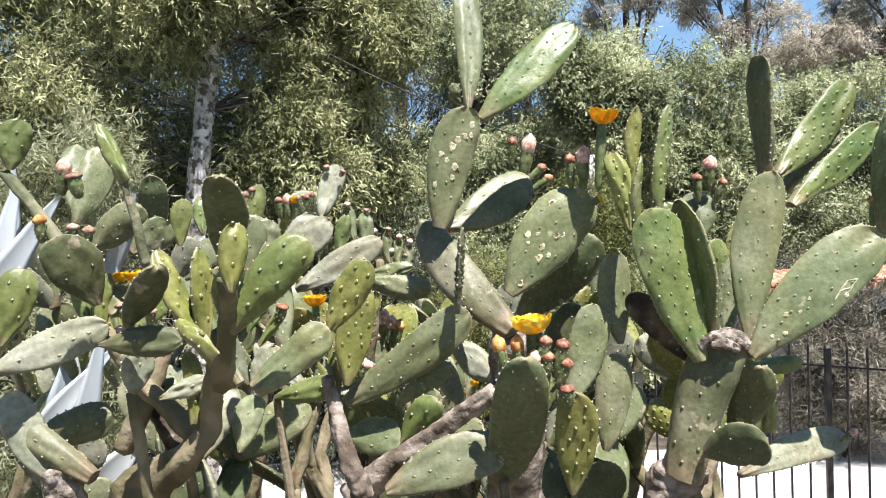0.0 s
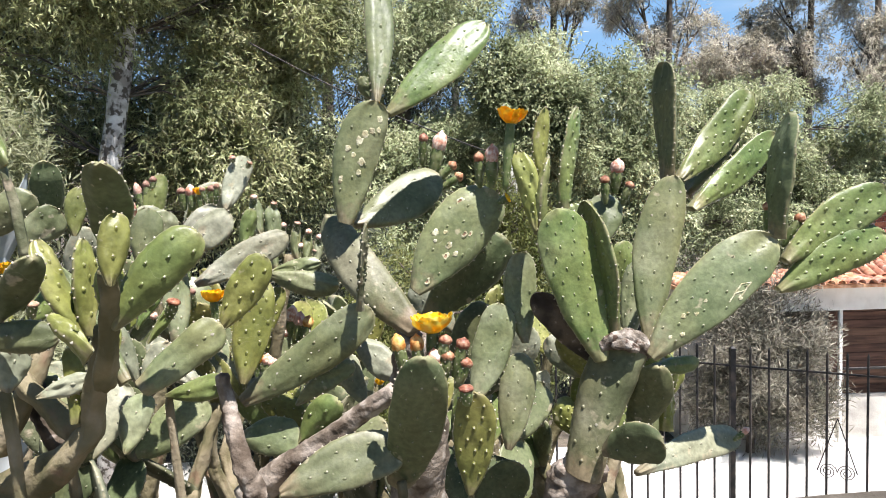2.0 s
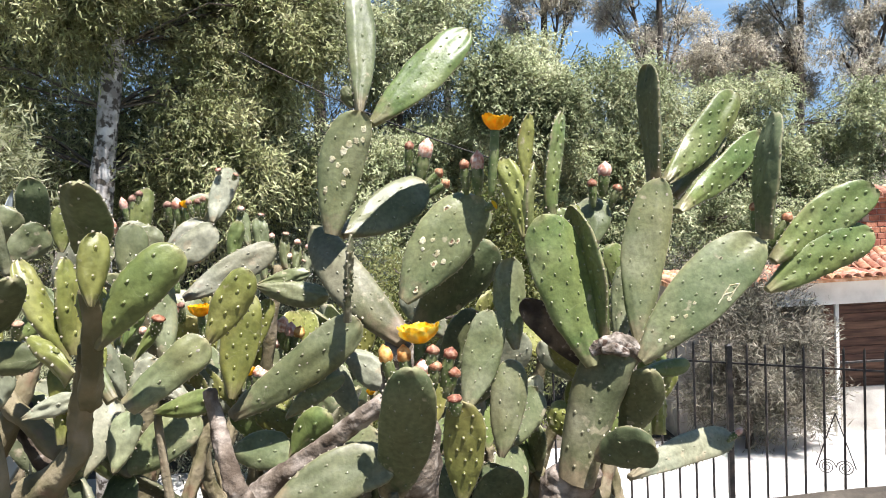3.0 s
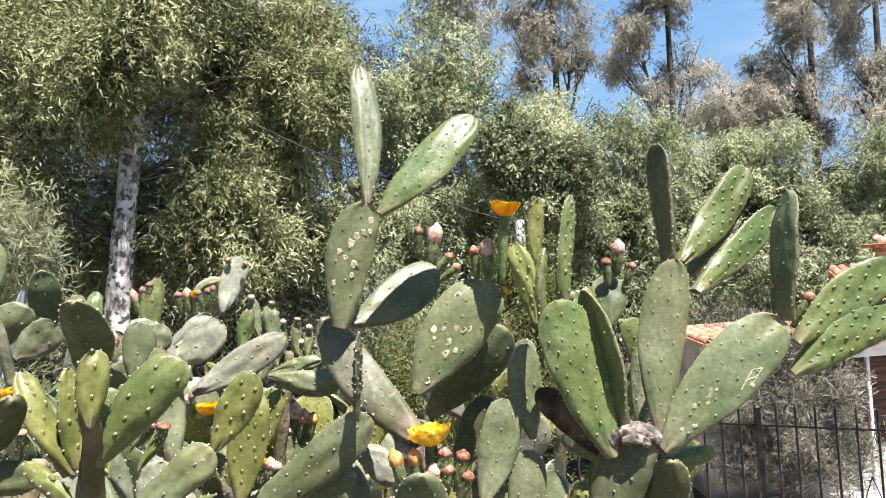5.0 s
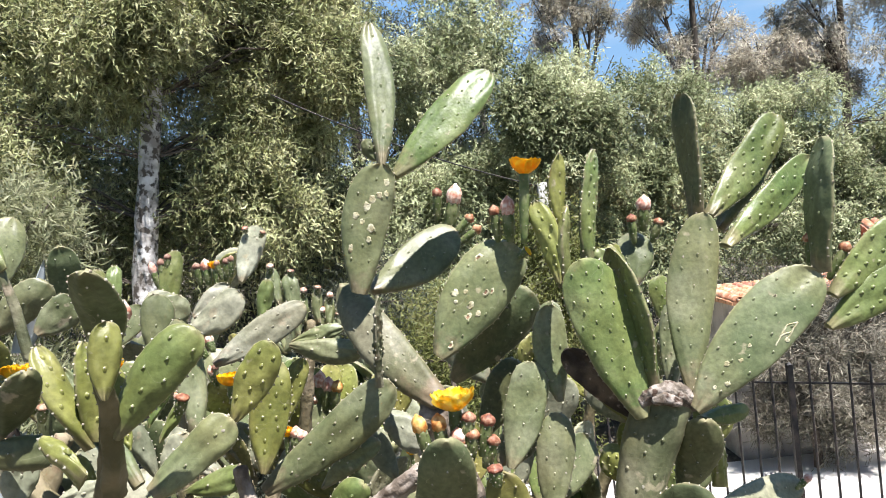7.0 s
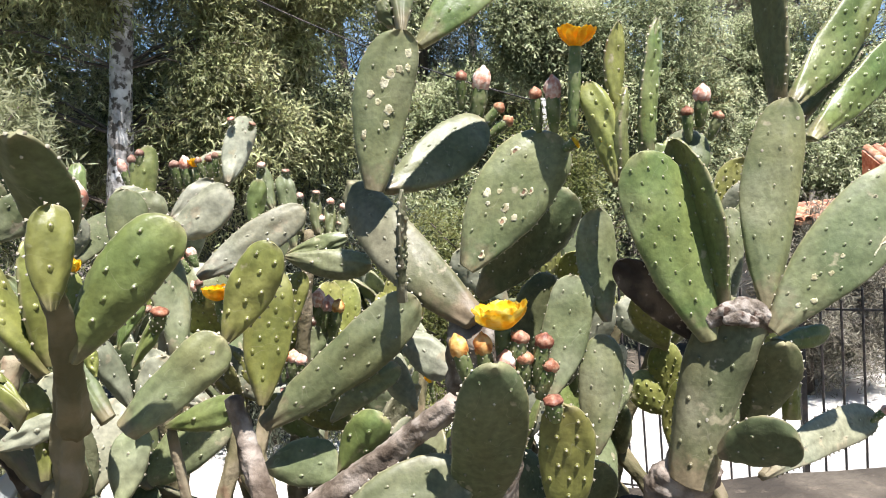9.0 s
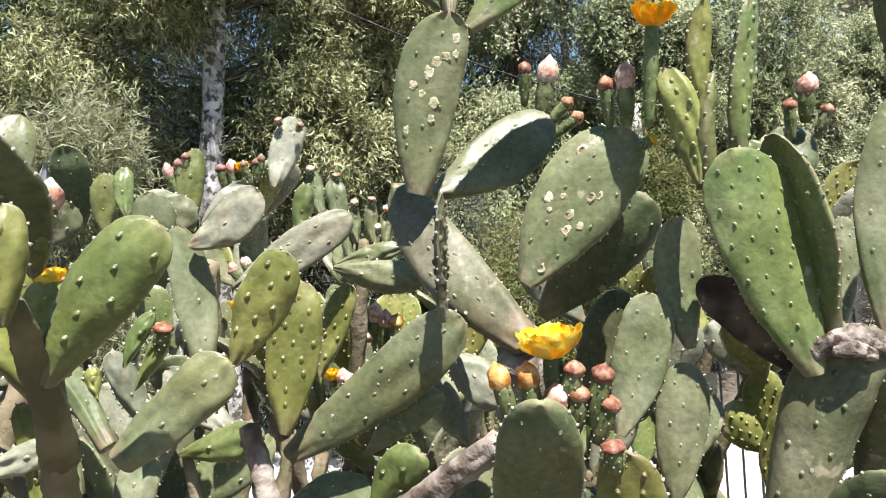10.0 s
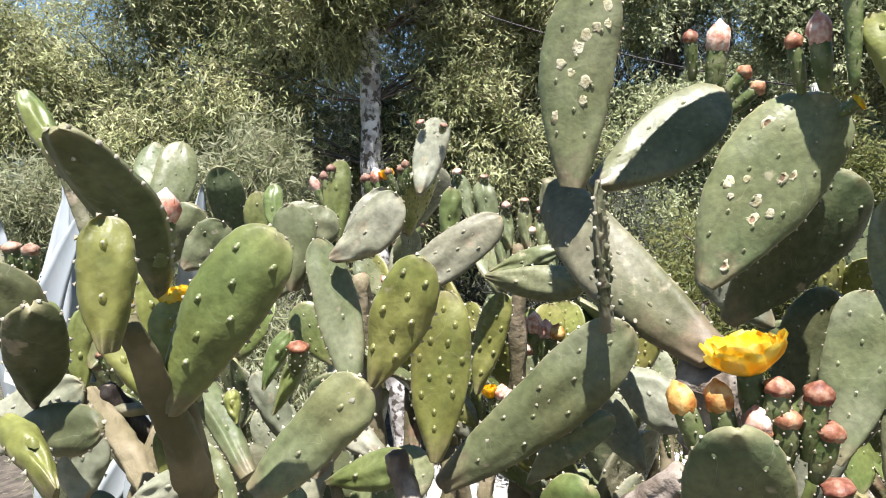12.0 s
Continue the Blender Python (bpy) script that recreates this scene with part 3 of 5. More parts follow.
def leaves(name, lobes, per_lobe, clumps, leaf_len, leaf_w, droop, material, parent, seed, shell=0.5, spray=0.32, each=8, spread=0.24, corners=3):
    """Sprays of small pointed leaves in clumps over the shells of the lobes (centre, radii)."""
    g = np.random.default_rng(seed)
    per_lobe = int(per_lobe * 0.36)
    c_all, d_all = [], []
    for centre, rad in lobes:
        rad = np.array(rad)
        d = g.normal(size=(clumps, 3))
        d /= np.linalg.norm(d, axis=1)[:, None]
        cc = np.array(centre) + d * rad * (1 - shell * g.random((clumps, 1)) ** 1.3) * g.uniform(0.8, 1.12, (clumps, 1))
        k = g.integers(0, clumps, per_lobe)
        c_all.append(cc[k] + g.normal(size=(per_lobe, 3)) * rad.mean() * spread)
        d_all.append(d[k] * 0.7 + g.normal(size=(per_lobe, 3)) * 0.55)
    p, d = np.concatenate(c_all), np.concatenate(d_all)
    d[:, 2] -= droop
    d /= np.linalg.norm(d, axis=1)[:, None]
    n = len(p)
    f = (np.arange(each) + 0.5) / each
    sag = np.zeros((n, each, 3))
    sag[:, :, 2] = -droop * 0.5 * spray * f ** 2
    b = p[:, None, :] + d[:, None, :] * (f * spray)[None, :, None] + sag
    b = b.reshape(-1, 3) + g.normal(size=(n * each, 3)) * spray * 0.06
    ld = np.repeat(d, each, axis=0) * 0.7 + g.normal(size=(n * each, 3)) * 0.6
    ld[:, 2] -= droop * 0.6
    ld /= np.linalg.norm(ld, axis=1)[:, None]
    w = np.cross(ld, g.normal(size=ld.shape) * 0.6 + np.array((0.30, -0.70, 0.65)))   # blades turn up to the light
    w /= np.linalg.norm(w, axis=1)[:, None] + 1e-9
    ln = leaf_len * g.uniform(0.65, 1.35, (len(b), 1))
    wd = leaf_w * g.uniform(0.85, 1.42, (len(b), 1)) / 2
    mid = b + ld * ln * 0.42
    ring = [b, mid + w * wd, b + ld * ln, mid - w * wd] if corners == 4 else [b + w * wd * 0.8, b + ld * ln, b - w * wd * 0.8 + ld * ln * 0.25]
    v = np.stack(ring, axis=1).reshape(-1, 3)
    me = bpy.data.meshes.new(name)
    q = len(b)
    me.vertices.add(corners * q)
    me.vertices.foreach_set("co", v.astype(np.float32).ravel())
    me.loops.add(corners * q)
    me.loops.foreach_set("vertex_index", np.arange(corners * q, dtype=np.int32))
    me.polygons.add(q)
    me.polygons.foreach_set("loop_start", np.arange(0, corners * q, corners, dtype=np.int32))
    me.update()
    me.validate()
    me.materials.append(material)
    ob = new(name, me)
    ob.parent = parent
    return tagged(ob, kind="stuff")


def tree(label, trunk, radii, lobes, leaf, per_lobe, clumps=26, size=(0.10, 0.022), droop=0.5, bark=None, category="tree", name="tree", seed=1, limb_share=0.2, **more):
    """trunk: points from the ground up; limbs reach from it into the lobes of the crown."""
    t = thing(name, label, category, at=trunk[0])
    inv = Vector(trunk[0])
    v, f = tube([Vector(p) - inv for p in trunk], radii, 14, 0.10, seed)
    link("trunk", v, f, bark or M_BARK, t)
    g = random.Random(seed)
    for centre, rad in lobes:
        k = min(range(len(trunk)), key=lambda i: (Vector(trunk[i]) - Vector(centre)).length + (0.0 if i else 9.0) + max(0, trunk[i][2] - centre[2]))
        a, b = Vector(trunk[k]) - inv, Vector(centre) - inv
        m = a.lerp(b, 0.5) + Vector((g.uniform(-0.2, 0.2), g.uniform(-0.2, 0.2), 0.12 * (b - a).length))
        r = max(0.016, radii[k] * limb_share)
        v, f = tube([a, m, b], [r, r * 0.7, r * 0.3], 8, 0.1, seed)
        link("limb", v, f, M_GUM if bark is M_GUM else M_BARK, t)
        for q in range(4):
            e = b + Vector((g.uniform(-1, 1) * rad[0], g.uniform(-1, 1) * rad[1], g.uniform(-0.3, 1) * rad[2])) * 0.8
            v, f = tube([m.lerp(b, 0.2 * q), m.lerp(e, 0.55), e], [r * 0.5, r * 0.3, 0.008], 5, 0.1, seed, 2)
            link("branch", v, f, M_GUM if bark is M_GUM else M_BARK, t)
    rel = [((Vector(c) - inv)[:], r) for c, r in lobes]
    leaves("crown", rel, per_lobe, clumps, size[0], size[1], droop, LEAF[leaf], t, seed, **more)
    return t


def heap(seed, n, x, y, z, r, back=0.4):
    """Lobes strewn through a box that leans away with height: x, y, z are (low, high), r the range of radii."""
    g = random.Random(seed)
    out = []
    for _ in range(n):
        q = g.uniform(*r)
        h = g.uniform(*z)
        out.append(((g.uniform(*x), g.uniform(*y) + back * (h - z[0]), h), (q * g.uniform(0.9, 1.3), q, q * g.uniform(0.7, 1.0))))
    return out


# tall willow-leaved tree with a pale trunk
tree("tall willow-leaved tree with a pale peeling trunk", [(-3.51, 9.6, YARD), (-3.41, 9.50, 1.26), (-3.29, 9.50, 2.07), (-3.17, 9.50, 2.80), (-3.05, 9.50, 3.53), (-2.99, 9.60, 4.22), (-2.79, 10.2, 5.6)], [0.17, 0.15, 0.135, 0.125, 0.115, 0.09, 0.05],
     heap(3, 13, (-6.6, -3.9), (9.8, 10.6), (1.2, 6.4), (0.7, 1.05)) + heap(44, 30, (-2.55, -0.7), (9.8, 10.8), (1.8, 5.2), (0.3, 0.5), 0.1) + heap(45, 7, (-3.9, -2.5), (9.1, 9.4), (3.6, 4.6), (0.35, 0.5), 0.1) + heap(5, 8, (-4.6, -2.0), (9.7, 10.3), (3.9, 6.4), (0.6, 0.9)) + heap(56, 7, (-3.8, -2.2), (10.4, 11.0), (0.8, 3.6), (0.6, 0.9)) + heap(57, 8, (-4.2, -2.4), (9.3, 9.6), (4.7, 5.6), (0.45, 0.6), 0.2) + heap(59, 7, (-6.6, -4.7), (9.0, 9.4), (1.5, 3.4), (0.55, 0.75), 0.1),
     "willow", 1500, 22, (0.10, 0.026), 0.35, M_WHITE_BARK, seed=11, spread=0.30, limb_share=0.1)
HOLE = [((-8.30, 9.0, 4.70), (0.6, 0.5, 0.5)), ((-7.97, 9.0, 4.26), (0.6, 0.5, 0.5)), ((-8.26, 9.0, 3.72), (0.6, 0.5, 0.5)), ((-8.08, 9.0, 3.24), (0.6, 0.5, 0.5)), ((-7.58, 9.0, 3.73), (0.6, 0.5, 0.5))]
tree("dense willow-leaved tree standing behind the cacti", [(-8.4, 11.6, YARD), (-8.3, 11.5, 1.0), (-8.0, 11.6, 3.0), (-7.8, 12.4, 5.5)], [0.2, 0.18, 0.15, 0.08],
     heap(67, 8, (-6.2, -3.9), (9.5, 10.2), (4.6, 6.4), (0.6, 0.8), 0.1) + heap(6, 20, (-11.5, -5.8), (10.0, 11.2), (0.6, 6.8), (0.8, 1.2)) + heap(66, 8, (-8.5, -5.6), (9.6, 10.4), (2.2, 6.2), (0.8, 1.1), 0.1) + HOLE, "willow", 1500, 22, (0.10, 0.026), 0.35, seed=12, spread=0.30)
# light cane-leaved shrub in front of them
tree("light olive cane-leaved shrub at the foot of the trees", [(-4.0, 7.3, YARD), (-4.0, 7.3, -0.6), (-3.9, 7.3, 0.8)], [0.08, 0.06, 0.03],
     heap(7, 13, (-5.2, -3.5), (6.7, 7.3), (-0.8, 1.95), (0.45, 0.6), 0.25) + heap(8, 10, (-7.4, -4.8), (7.0, 7.8), (-0.6, 2.3), (0.5, 0.75), 0.25), "cane", 1700, 20, (0.13, 0.015), 0.25, corners=4, category="shrub", name="shrub", seed=13)
tree("low shrub in painted shade under the trees", [(-2.2, 10.4, YARD), (-2.2, 10.3, -1.0), (-2.1, 10.2, 0.4)], [0.07, 0.05, 0.02],
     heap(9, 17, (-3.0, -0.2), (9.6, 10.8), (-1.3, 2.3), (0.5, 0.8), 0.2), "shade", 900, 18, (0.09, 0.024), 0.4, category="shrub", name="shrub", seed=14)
# feathery pepper trees in the middle
tree("feathery grey-green pepper tree with drooping leaves", [(-0.4, 14.2, YARD), (-0.3, 14.1, 0.6), (0.1, 14.0, 2.4), (0.5, 14.0, 4.2)], [0.24, 0.2, 0.16, 0.08],
     heap(10, 18, (-2.2, 1.4), (11.8, 12.8), (0.0, 4.4), (0.65, 0.95), 0.45) + [((0.4, 14.2, 5.3), (1.2, 1.0, 0.85)), ((-1.5, 14.4, 5.0), (1.1, 1.0, 0.8)), ((1.2, 14.0, 4.6), (0.8, 0.8, 0.7))], "pepper", 3000, 24, (0.085, 0.038), 0.35, seed=15, spread=0.19, shell=0.4, each=10)
tree("broad pepper tree with dense feathery foliage", [(3.6, 14.8, YARD), (3.6, 14.7, 0.2), (3.6, 14.6, 1.8), (3.7, 14.5, 3.0)], [0.24, 0.2, 0.16, 0.08],
     heap(16, 16, (2.0, 5.0), (12.8, 14.0), (0.0, 3.0), (0.6, 0.95), 0.5) + [((2.9, 14.2, 3.75), (1.0, 0.9, 0.7)), ((4.6, 14.4, 3.4), (1.0, 0.9, 0.7))], "pepper", 3000, 24, (0.085, 0.038), 0.35, seed=16, spread=0.19, shell=0.4, each=10)
tree("dense tree crown rising behind the tiled house", [(8.4, 17.4, YARD), (8.3, 17.3, 0.6), (8.0, 17.2, 2.2)], [0.24, 0.2, 0.12],
     heap(17, 20, (5.4, 11.6), (15.6, 17.0), (0.2, 3.6), (0.7, 1.1), 0.5), "pepper", 2400, 22, (0.095, 0.040), 0.35, seed=17, spread=0.19, shell=0.4, each=10)
# fill behind the crowns, its leaves coloured as if in shade
tree("leafy tree behind with leaves darkened for shade", [(-1.6, 17.8, YARD), (-1.5, 17.8, 2.0), (-1.4, 17.8, 5.6)], [0.22, 0.18, 0.08],
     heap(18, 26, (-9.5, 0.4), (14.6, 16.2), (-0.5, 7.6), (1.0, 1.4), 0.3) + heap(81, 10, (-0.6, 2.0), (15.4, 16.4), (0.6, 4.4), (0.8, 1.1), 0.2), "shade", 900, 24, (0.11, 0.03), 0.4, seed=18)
tree("leafy tree in painted shade closing the gap between crowns", [(3.2, 18.6, YARD), (3.1, 18.6, 1.0), (3.0, 18.5, 2.6)], [0.2, 0.16, 0.08],
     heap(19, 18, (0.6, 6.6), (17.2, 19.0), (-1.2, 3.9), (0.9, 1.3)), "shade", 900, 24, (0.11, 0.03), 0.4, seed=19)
tree("yellow-green shrub growing behind the tall cactus", [(0.25, 7.6, YARD), (0.25, 7.6, -0.8), (0.2, 7.6, 0.3)], [0.06, 0.045, 0.02],
     heap(20, 11, (-0.7, 1.2), (7.2, 8.2), (-1.3, 0.75), (0.35, 0.55)) + [((1.32, 7.75, 0.3 + 0.3 * k), (0.3, 0.12, 0.26)) for k in range(5)], "lime", 1000, 16, (0.06, 0.02), 0.3, category="shrub", name="shrub", seed=20)
tree("dry grey-olive shrub in front of the house porch", [(4.85, 10.15, YARD), (4.85, 10.15, -1.4), (4.8, 10.15, -0.6)], [0.06, 0.05, 0.02],
     heap(21, 13, (3.95, 5.6), (9.95, 10.3), (-1.6, -0.1), (0.3, 0.45), 0.0), "dry", 800, 9, (0.12, 0.012), -0.25, corners=4, spread=0.2, category="shrub", name="shrub", seed=21)
tree("pepper tree with pale feathery sprays behind the post", [(2.2, 13.4, YARD), (2.1, 13.3, 0.0), (1.9, 13.2, 1.2)], [0.18, 0.15, 0.08],
     heap(22, 13, (0.4, 2.7), (12.3, 13.0), (-1.2, 2.6), (0.5, 0.8), 0.35) + [((1.85, 12.6, 3.43), (0.5, 0.4, 0.42)), ((2.17, 12.6, 3.10), (0.5, 0.4, 0.42)), ((2.50, 12.6, 3.27), (0.5, 0.4, 0.42)), ((2.82, 12.6, 2.94), (0.5, 0.4, 0.42)), ((2.06, 12.6, 2.69), (0.5, 0.4, 0.42)), ((2.48, 12.6, 2.63), (0.5, 0.4, 0.42))], "pepper", 2600, 22, (0.085, 0.038), 0.35, seed=22, spread=0.19, shell=0.4, each=10)
tree("undergrowth in painted shade along the foot of the trees", [(-1.0, 12.6, YARD), (-1.0, 12.6, -1.4), (-1.0, 12.6, -0.6)], [0.08, 0.06, 0.03],
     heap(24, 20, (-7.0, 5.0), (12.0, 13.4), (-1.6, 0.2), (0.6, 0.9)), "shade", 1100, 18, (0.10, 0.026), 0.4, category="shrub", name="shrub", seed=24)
# tall thin gum trees behind, with sky between them
def gum(seed, x, y, low, top, lean, wide, n, label, per=520):
    trunk = [(x, y, ground_height(x, y)), (x + lean * 0.2, y, 1.5), (x + lean * 0.5, y, 4.5), (x + lean * 0.8, y, 0.4 * low + 0.6 * top), (x + lean, y, top - 0.6)]
    g = random.Random(seed)
    lobes = []
    for i in range(n):
        f = (i + 0.5) / n
        z = low + (top - low) * f
        w = wide * (0.6 + 0.4 * math.sin(math.pi * min(1, f + 0.25)))
        q = g.uniform(0.42, 0.72)
        lobes.append(((x + lean * z / top + g.uniform(-w, w), y + g.uniform(-1, 1), z), (q * 1.1, q, q * 1.1)))
    return tree(label, trunk, [0.22, 0.16, 0.11, 0.08, 0.04], lobes, "euca", per, 12, (0.15, 0.036), 0.45, bark=M_GUM, seed=seed, shell=0.9, spread=0.20, limb_share=0.6)


gum(31, 4.85, 24.0, 6.87, 12.00, 0.3, 1.34, 22, "tall thin gum tree with sparse brownish foliage")
gum(32, 8.52, 24.0, 6.24, 12.00, 0.3, 1.60, 26, "tall gum tree with open rusty crown")
gum(33, 13.08, 24.0, 4.64, 12.00, 0.3, 1.60, 30, "large gum tree with dense rusty-grey crown")
gum(34, 15.27, 24.0, 4.11, 12.00, 0.3, 1.60, 30, "large gum tree with grey-brown drooping leaves")
gum(35, 1.77, 24.0, 8.70, 12.00, 0.3, 1.43, 16, "tall gum tree rising over the pepper trees")
gum(36, 10.15, 24.0, 4.95, 6.25, 0.3, 1.96, 16, "small gum tree far behind the house")
# ---- iron fence ----
M_IRON = mat("black_iron", [(0.012, 0.012, 0.013), (0.025, 0.024, 0.023), (0.05, 0.04, 0.035)], 14, 6, 0.5, 0.3, 60, spec=0.4, metal=0.4)


def bar(p, q, r, parent, name="bar", seg=6, cap=0.0):
    p, q = Vector(p), Vector(q)
    d = (q - p).normalized()
    t = d.cross(Vector((0.02, 1, 0.01))).normalized()
    b = d.cross(t)
    verts = [c + (t * math.cos(2 * math.pi * k / seg + 0.785) + b * math.sin(2 * math.pi * k / seg + 0.785)) * r for c in (p, q) for k in range(seg)]
    faces = [(k, (k + 1) % seg, seg + (k + 1) % seg, seg + k) for k in range(seg)] + [tuple(range(seg))[::-1]]
    verts.append(q + d * cap)
    faces += [(seg + k, seg + (k + 1) % seg, 2 * seg) for k in range(seg)]
    return link(name, verts, faces, M_IRON, parent, smooth=False)


fence = thing("iron_fence", "black iron bar fence beside the cacti", "fence")
F0, F1 = Vector((1.52, 7.6, 0)), Vector((4.83, 5.53, 0))
run = (F1 - F0).length
bars = int(run / 0.1475)
fz = 0.135
for i in range(bars + 1):
    p = F0.lerp(F1, i / bars)
    thick_one = i == 12
    lo = ground_height(p.x, p.y) - 0.02
    if thick_one:
        bar((p.x, p.y, lo), (p.x, p.y, fz - 0.005), 0.032, fence, "post", 4, 0.02)
    else:
        bar((p.x, p.y, lo), (p.x, p.y, fz), 0.0105, fence, "bar", 6, 0.03)
for z in (fz - 0.16, -1.75):
    bar((F0.x, F0.y, z), (F1.x, F1.y, z), 0.011, fence, "rail", 4)


def scroll(c, along, size, parent, flip=1):
    """A curled iron ornament."""
    pts = []
    for k in range(26):
        a = k / 25 * 2.3 * 2 * math.pi
        r = size * (1 - 0.78 * k / 25)
        pts.append(Vector(c) + along * (flip * (r * math.cos(a) - size)) + Vector((0, 0, r * math.sin(a))))
    v, f = tube(pts, [0.004] * len(pts), 6, 0.0)
    return link("scroll", v, f, M_IRON, parent)


along = (F1 - F0).normalized()
g0 = F0.lerp(F1, 17.5 / bars)
for flip in (1, -1):
    scroll((g0.x, g0.y - 0.012, -0.86), along, 0.07, fence, flip)
    bar((g0.x, g0.y - 0.01, -0.40), (g0.x + along.x * 0.15 * flip, g0.y + along.y * 0.15 * flip - 0.01, -0.86), 0.005, fence, "brace")

# ---- tiled house beyond the yard ----
M_STUCCO = mat("grey_stucco", [(0.32, 0.30, 0.27), (0.42, 0.40, 0.36), (0.50, 0.47, 0.43)], 3, 7, 0.95, 0.4, 30)
M_WHITE = mat("white_paint", [(0.62, 0.60, 0.55), (0.72, 0.70, 0.65), (0.78, 0.77, 0.73)], 3, 7, 0.7, 0.15, 30)
M_TIMBER = mat("brown_timber", [(0.05, 0.025, 0.016), (0.09, 0.045, 0.03), (0.14, 0.075, 0.05)], 6, 7, 0.7, 0.4, 30, 0.2, stretch=(0.3, 1, 3))
M_TILE = mat("terracotta_tile", [(0.34, 0.14, 0.08), (0.50, 0.24, 0.15), (0.62, 0.38, 0.27)], 9, 7, 0.85, 0.3, 50, 0.3, spots=(6, 0.62, (0.55, 0.45, 0.36)))
M_BRICK = mat("red_brick", [(0.24, 0.09, 0.06), (0.34, 0.14, 0.09), (0.42, 0.20, 0.13)], 9, 7, 0.9, 0.4, 50, 0.2)


def box(name, lo, hi, material, parent=None, bevel=0.008, label=""):
    bm = bmesh.new()
    bmesh.ops.create_cube(bm, size=1.0)
    for v in bm.verts:
        for k in range(3):
            v.co[k] = lo[k] + (hi[k] - lo[k]) * (v.co[k] + 0.5)
    if bevel:
        bmesh.ops.bevel(bm, geom=bm.edges[:], offset=bevel, segments=1, affect="EDGES")
    me = bpy.data.meshes.new(name)
    bm.to_mesh(me)
    bm.free()
    me.materials.append(material)
    ob = new(name, me)
    ob.parent = parent
    if label:
        ob["label"] = label
    return ob


house = thing("house", "low house with terracotta roof and pale porch beam", "house")
HS = 0.862                      # the house is drawn larger and set back by this share
house.scale = (HS, HS, HS)
house.location = (0.05 * (1 - HS), 0, 1.45 * (1 - HS))
FOOT = YARD - 0.60
EAVE = 0.02
box("wall", (4.75, 12.5, FOOT), (6.15, 12.75, EAVE + 0.05), M_STUCCO, house, label="grey stucco wall in the shade")
box("wall", (6.15, 14.1, FOOT), (12.5, 14.35, EAVE - 0.04), M_STUCCO, house)
box("wall", (6.0, 12.76, FOOT), (6.15, 14.1, EAVE + 0.05), M_STUCCO, house)
box("wall", (4.75, 12.76, FOOT), (4.95, 14.3, EAVE - 0.02), M_STUCCO, house)
box("porch_floor", (6.16, 12.3, FOOT), (12.4, 14.09, YARD + 0.05), M_YARD, house)
box("beam", (6.16, 12.02, EAVE - 0.44), (12.4, 12.22, EAVE - 0.06), M_WHITE, house, label="pale grey porch beam")
for x in (7.26, 9.9):
    box("post", (x - 0.03, 12.05, FOOT), (x + 0.03, 12.11, EAVE - 0.44), M_WHITE, house)
for i in range(14):
    box("plank", (7.32, 12.50, FOOT + 0.62 + i * 0.14), (12.3, 12.555, FOOT + 0.755 + i * 0.14), M_TIMBER, house, 0.006)
box("parapet", (7.34, 12.26, FOOT), (12.3, 12.29, FOOT + 0.82), M_STUCCO, house, label="low pale porch wall")
box("railing", (7.32, 12.08, -1.42), (9.84, 12.12, -1.38), M_IRON, house)
vents = [(4.98 + 0.16 * i) for i in range(7)]
for x in vents:
    box("vent_block", (x, 12.47, -0.16), (x + 0.11, 12.5, -0.02), M_WHITE, house, 0.01)
roof = link("roof", [(4.55, 11.80, EAVE), (12.8, 11.80, EAVE), (12.8, 13.1, EAVE + 0.05), (4.55, 13.1, EAVE + 0.05), (4.55, 14.5, EAVE), (12.8, 14.5, EAVE), (4.55, 11.80, EAVE - 0.05), (12.8, 11.80, EAVE - 0.05), (4.55, 14.5, EAVE - 0.05), (12.8, 14.5, EAVE - 0.05)],
            [(0, 1, 2, 3), (0, 3, 4), (3, 2, 5, 4), (0, 6, 7, 1), (0, 4, 8, 6), (6, 8, 9, 7)], M_TILE, house, smooth=False, label="terracotta barrel tile roof")
tv, tf = [], []
for j, (y, r) in enumerate(((0.0, 0.082), (0.42, 0.070))):
    for k in range(7):
        a = math.pi * k / 6
        tv.append((r * math.cos(a), y, r * math.sin(a) * 0.9))
    for k in range(7):
        a = math.pi * k / 6
        tv.append(((r - 0.014) * math.cos(a), y, (r - 0.014) * math.sin(a) * 0.9))
for k in range(6):
    tf += [(k, k + 1, 15 + k, 14 + k), (7 + k, 21 + k, 22 + k, 8 + k), (k, 7 + k, 8 + k, k + 1)]
tile_mesh = bpy.data.meshes.new("tile")
tile_mesh.from_pydata(tv, [], tf)
tile_mesh.materials.append(M_TILE)
tile_mesh.polygons.foreach_set("use_smooth", [True] * len(tile_mesh.polygons))
slope = math.degrees(math.atan2(0.05, 1.30))
tr = random.Random(8)
for row in range(4):
    y = 11.73 + row * 0.37
    for col in range(26):
        x = 4.66 + col * 0.172
        ob = new("tile", tile_mesh)
        ob.parent = roof
        ob.matrix_local = pose(x + tr.uniform(-0.008, 0.008), y + tr.uniform(-0.02, 0.02), EAVE + 0.02 + (y - 11.80) * 0.05 / 1.30, slope, 0, tr.uniform(-2, 2))
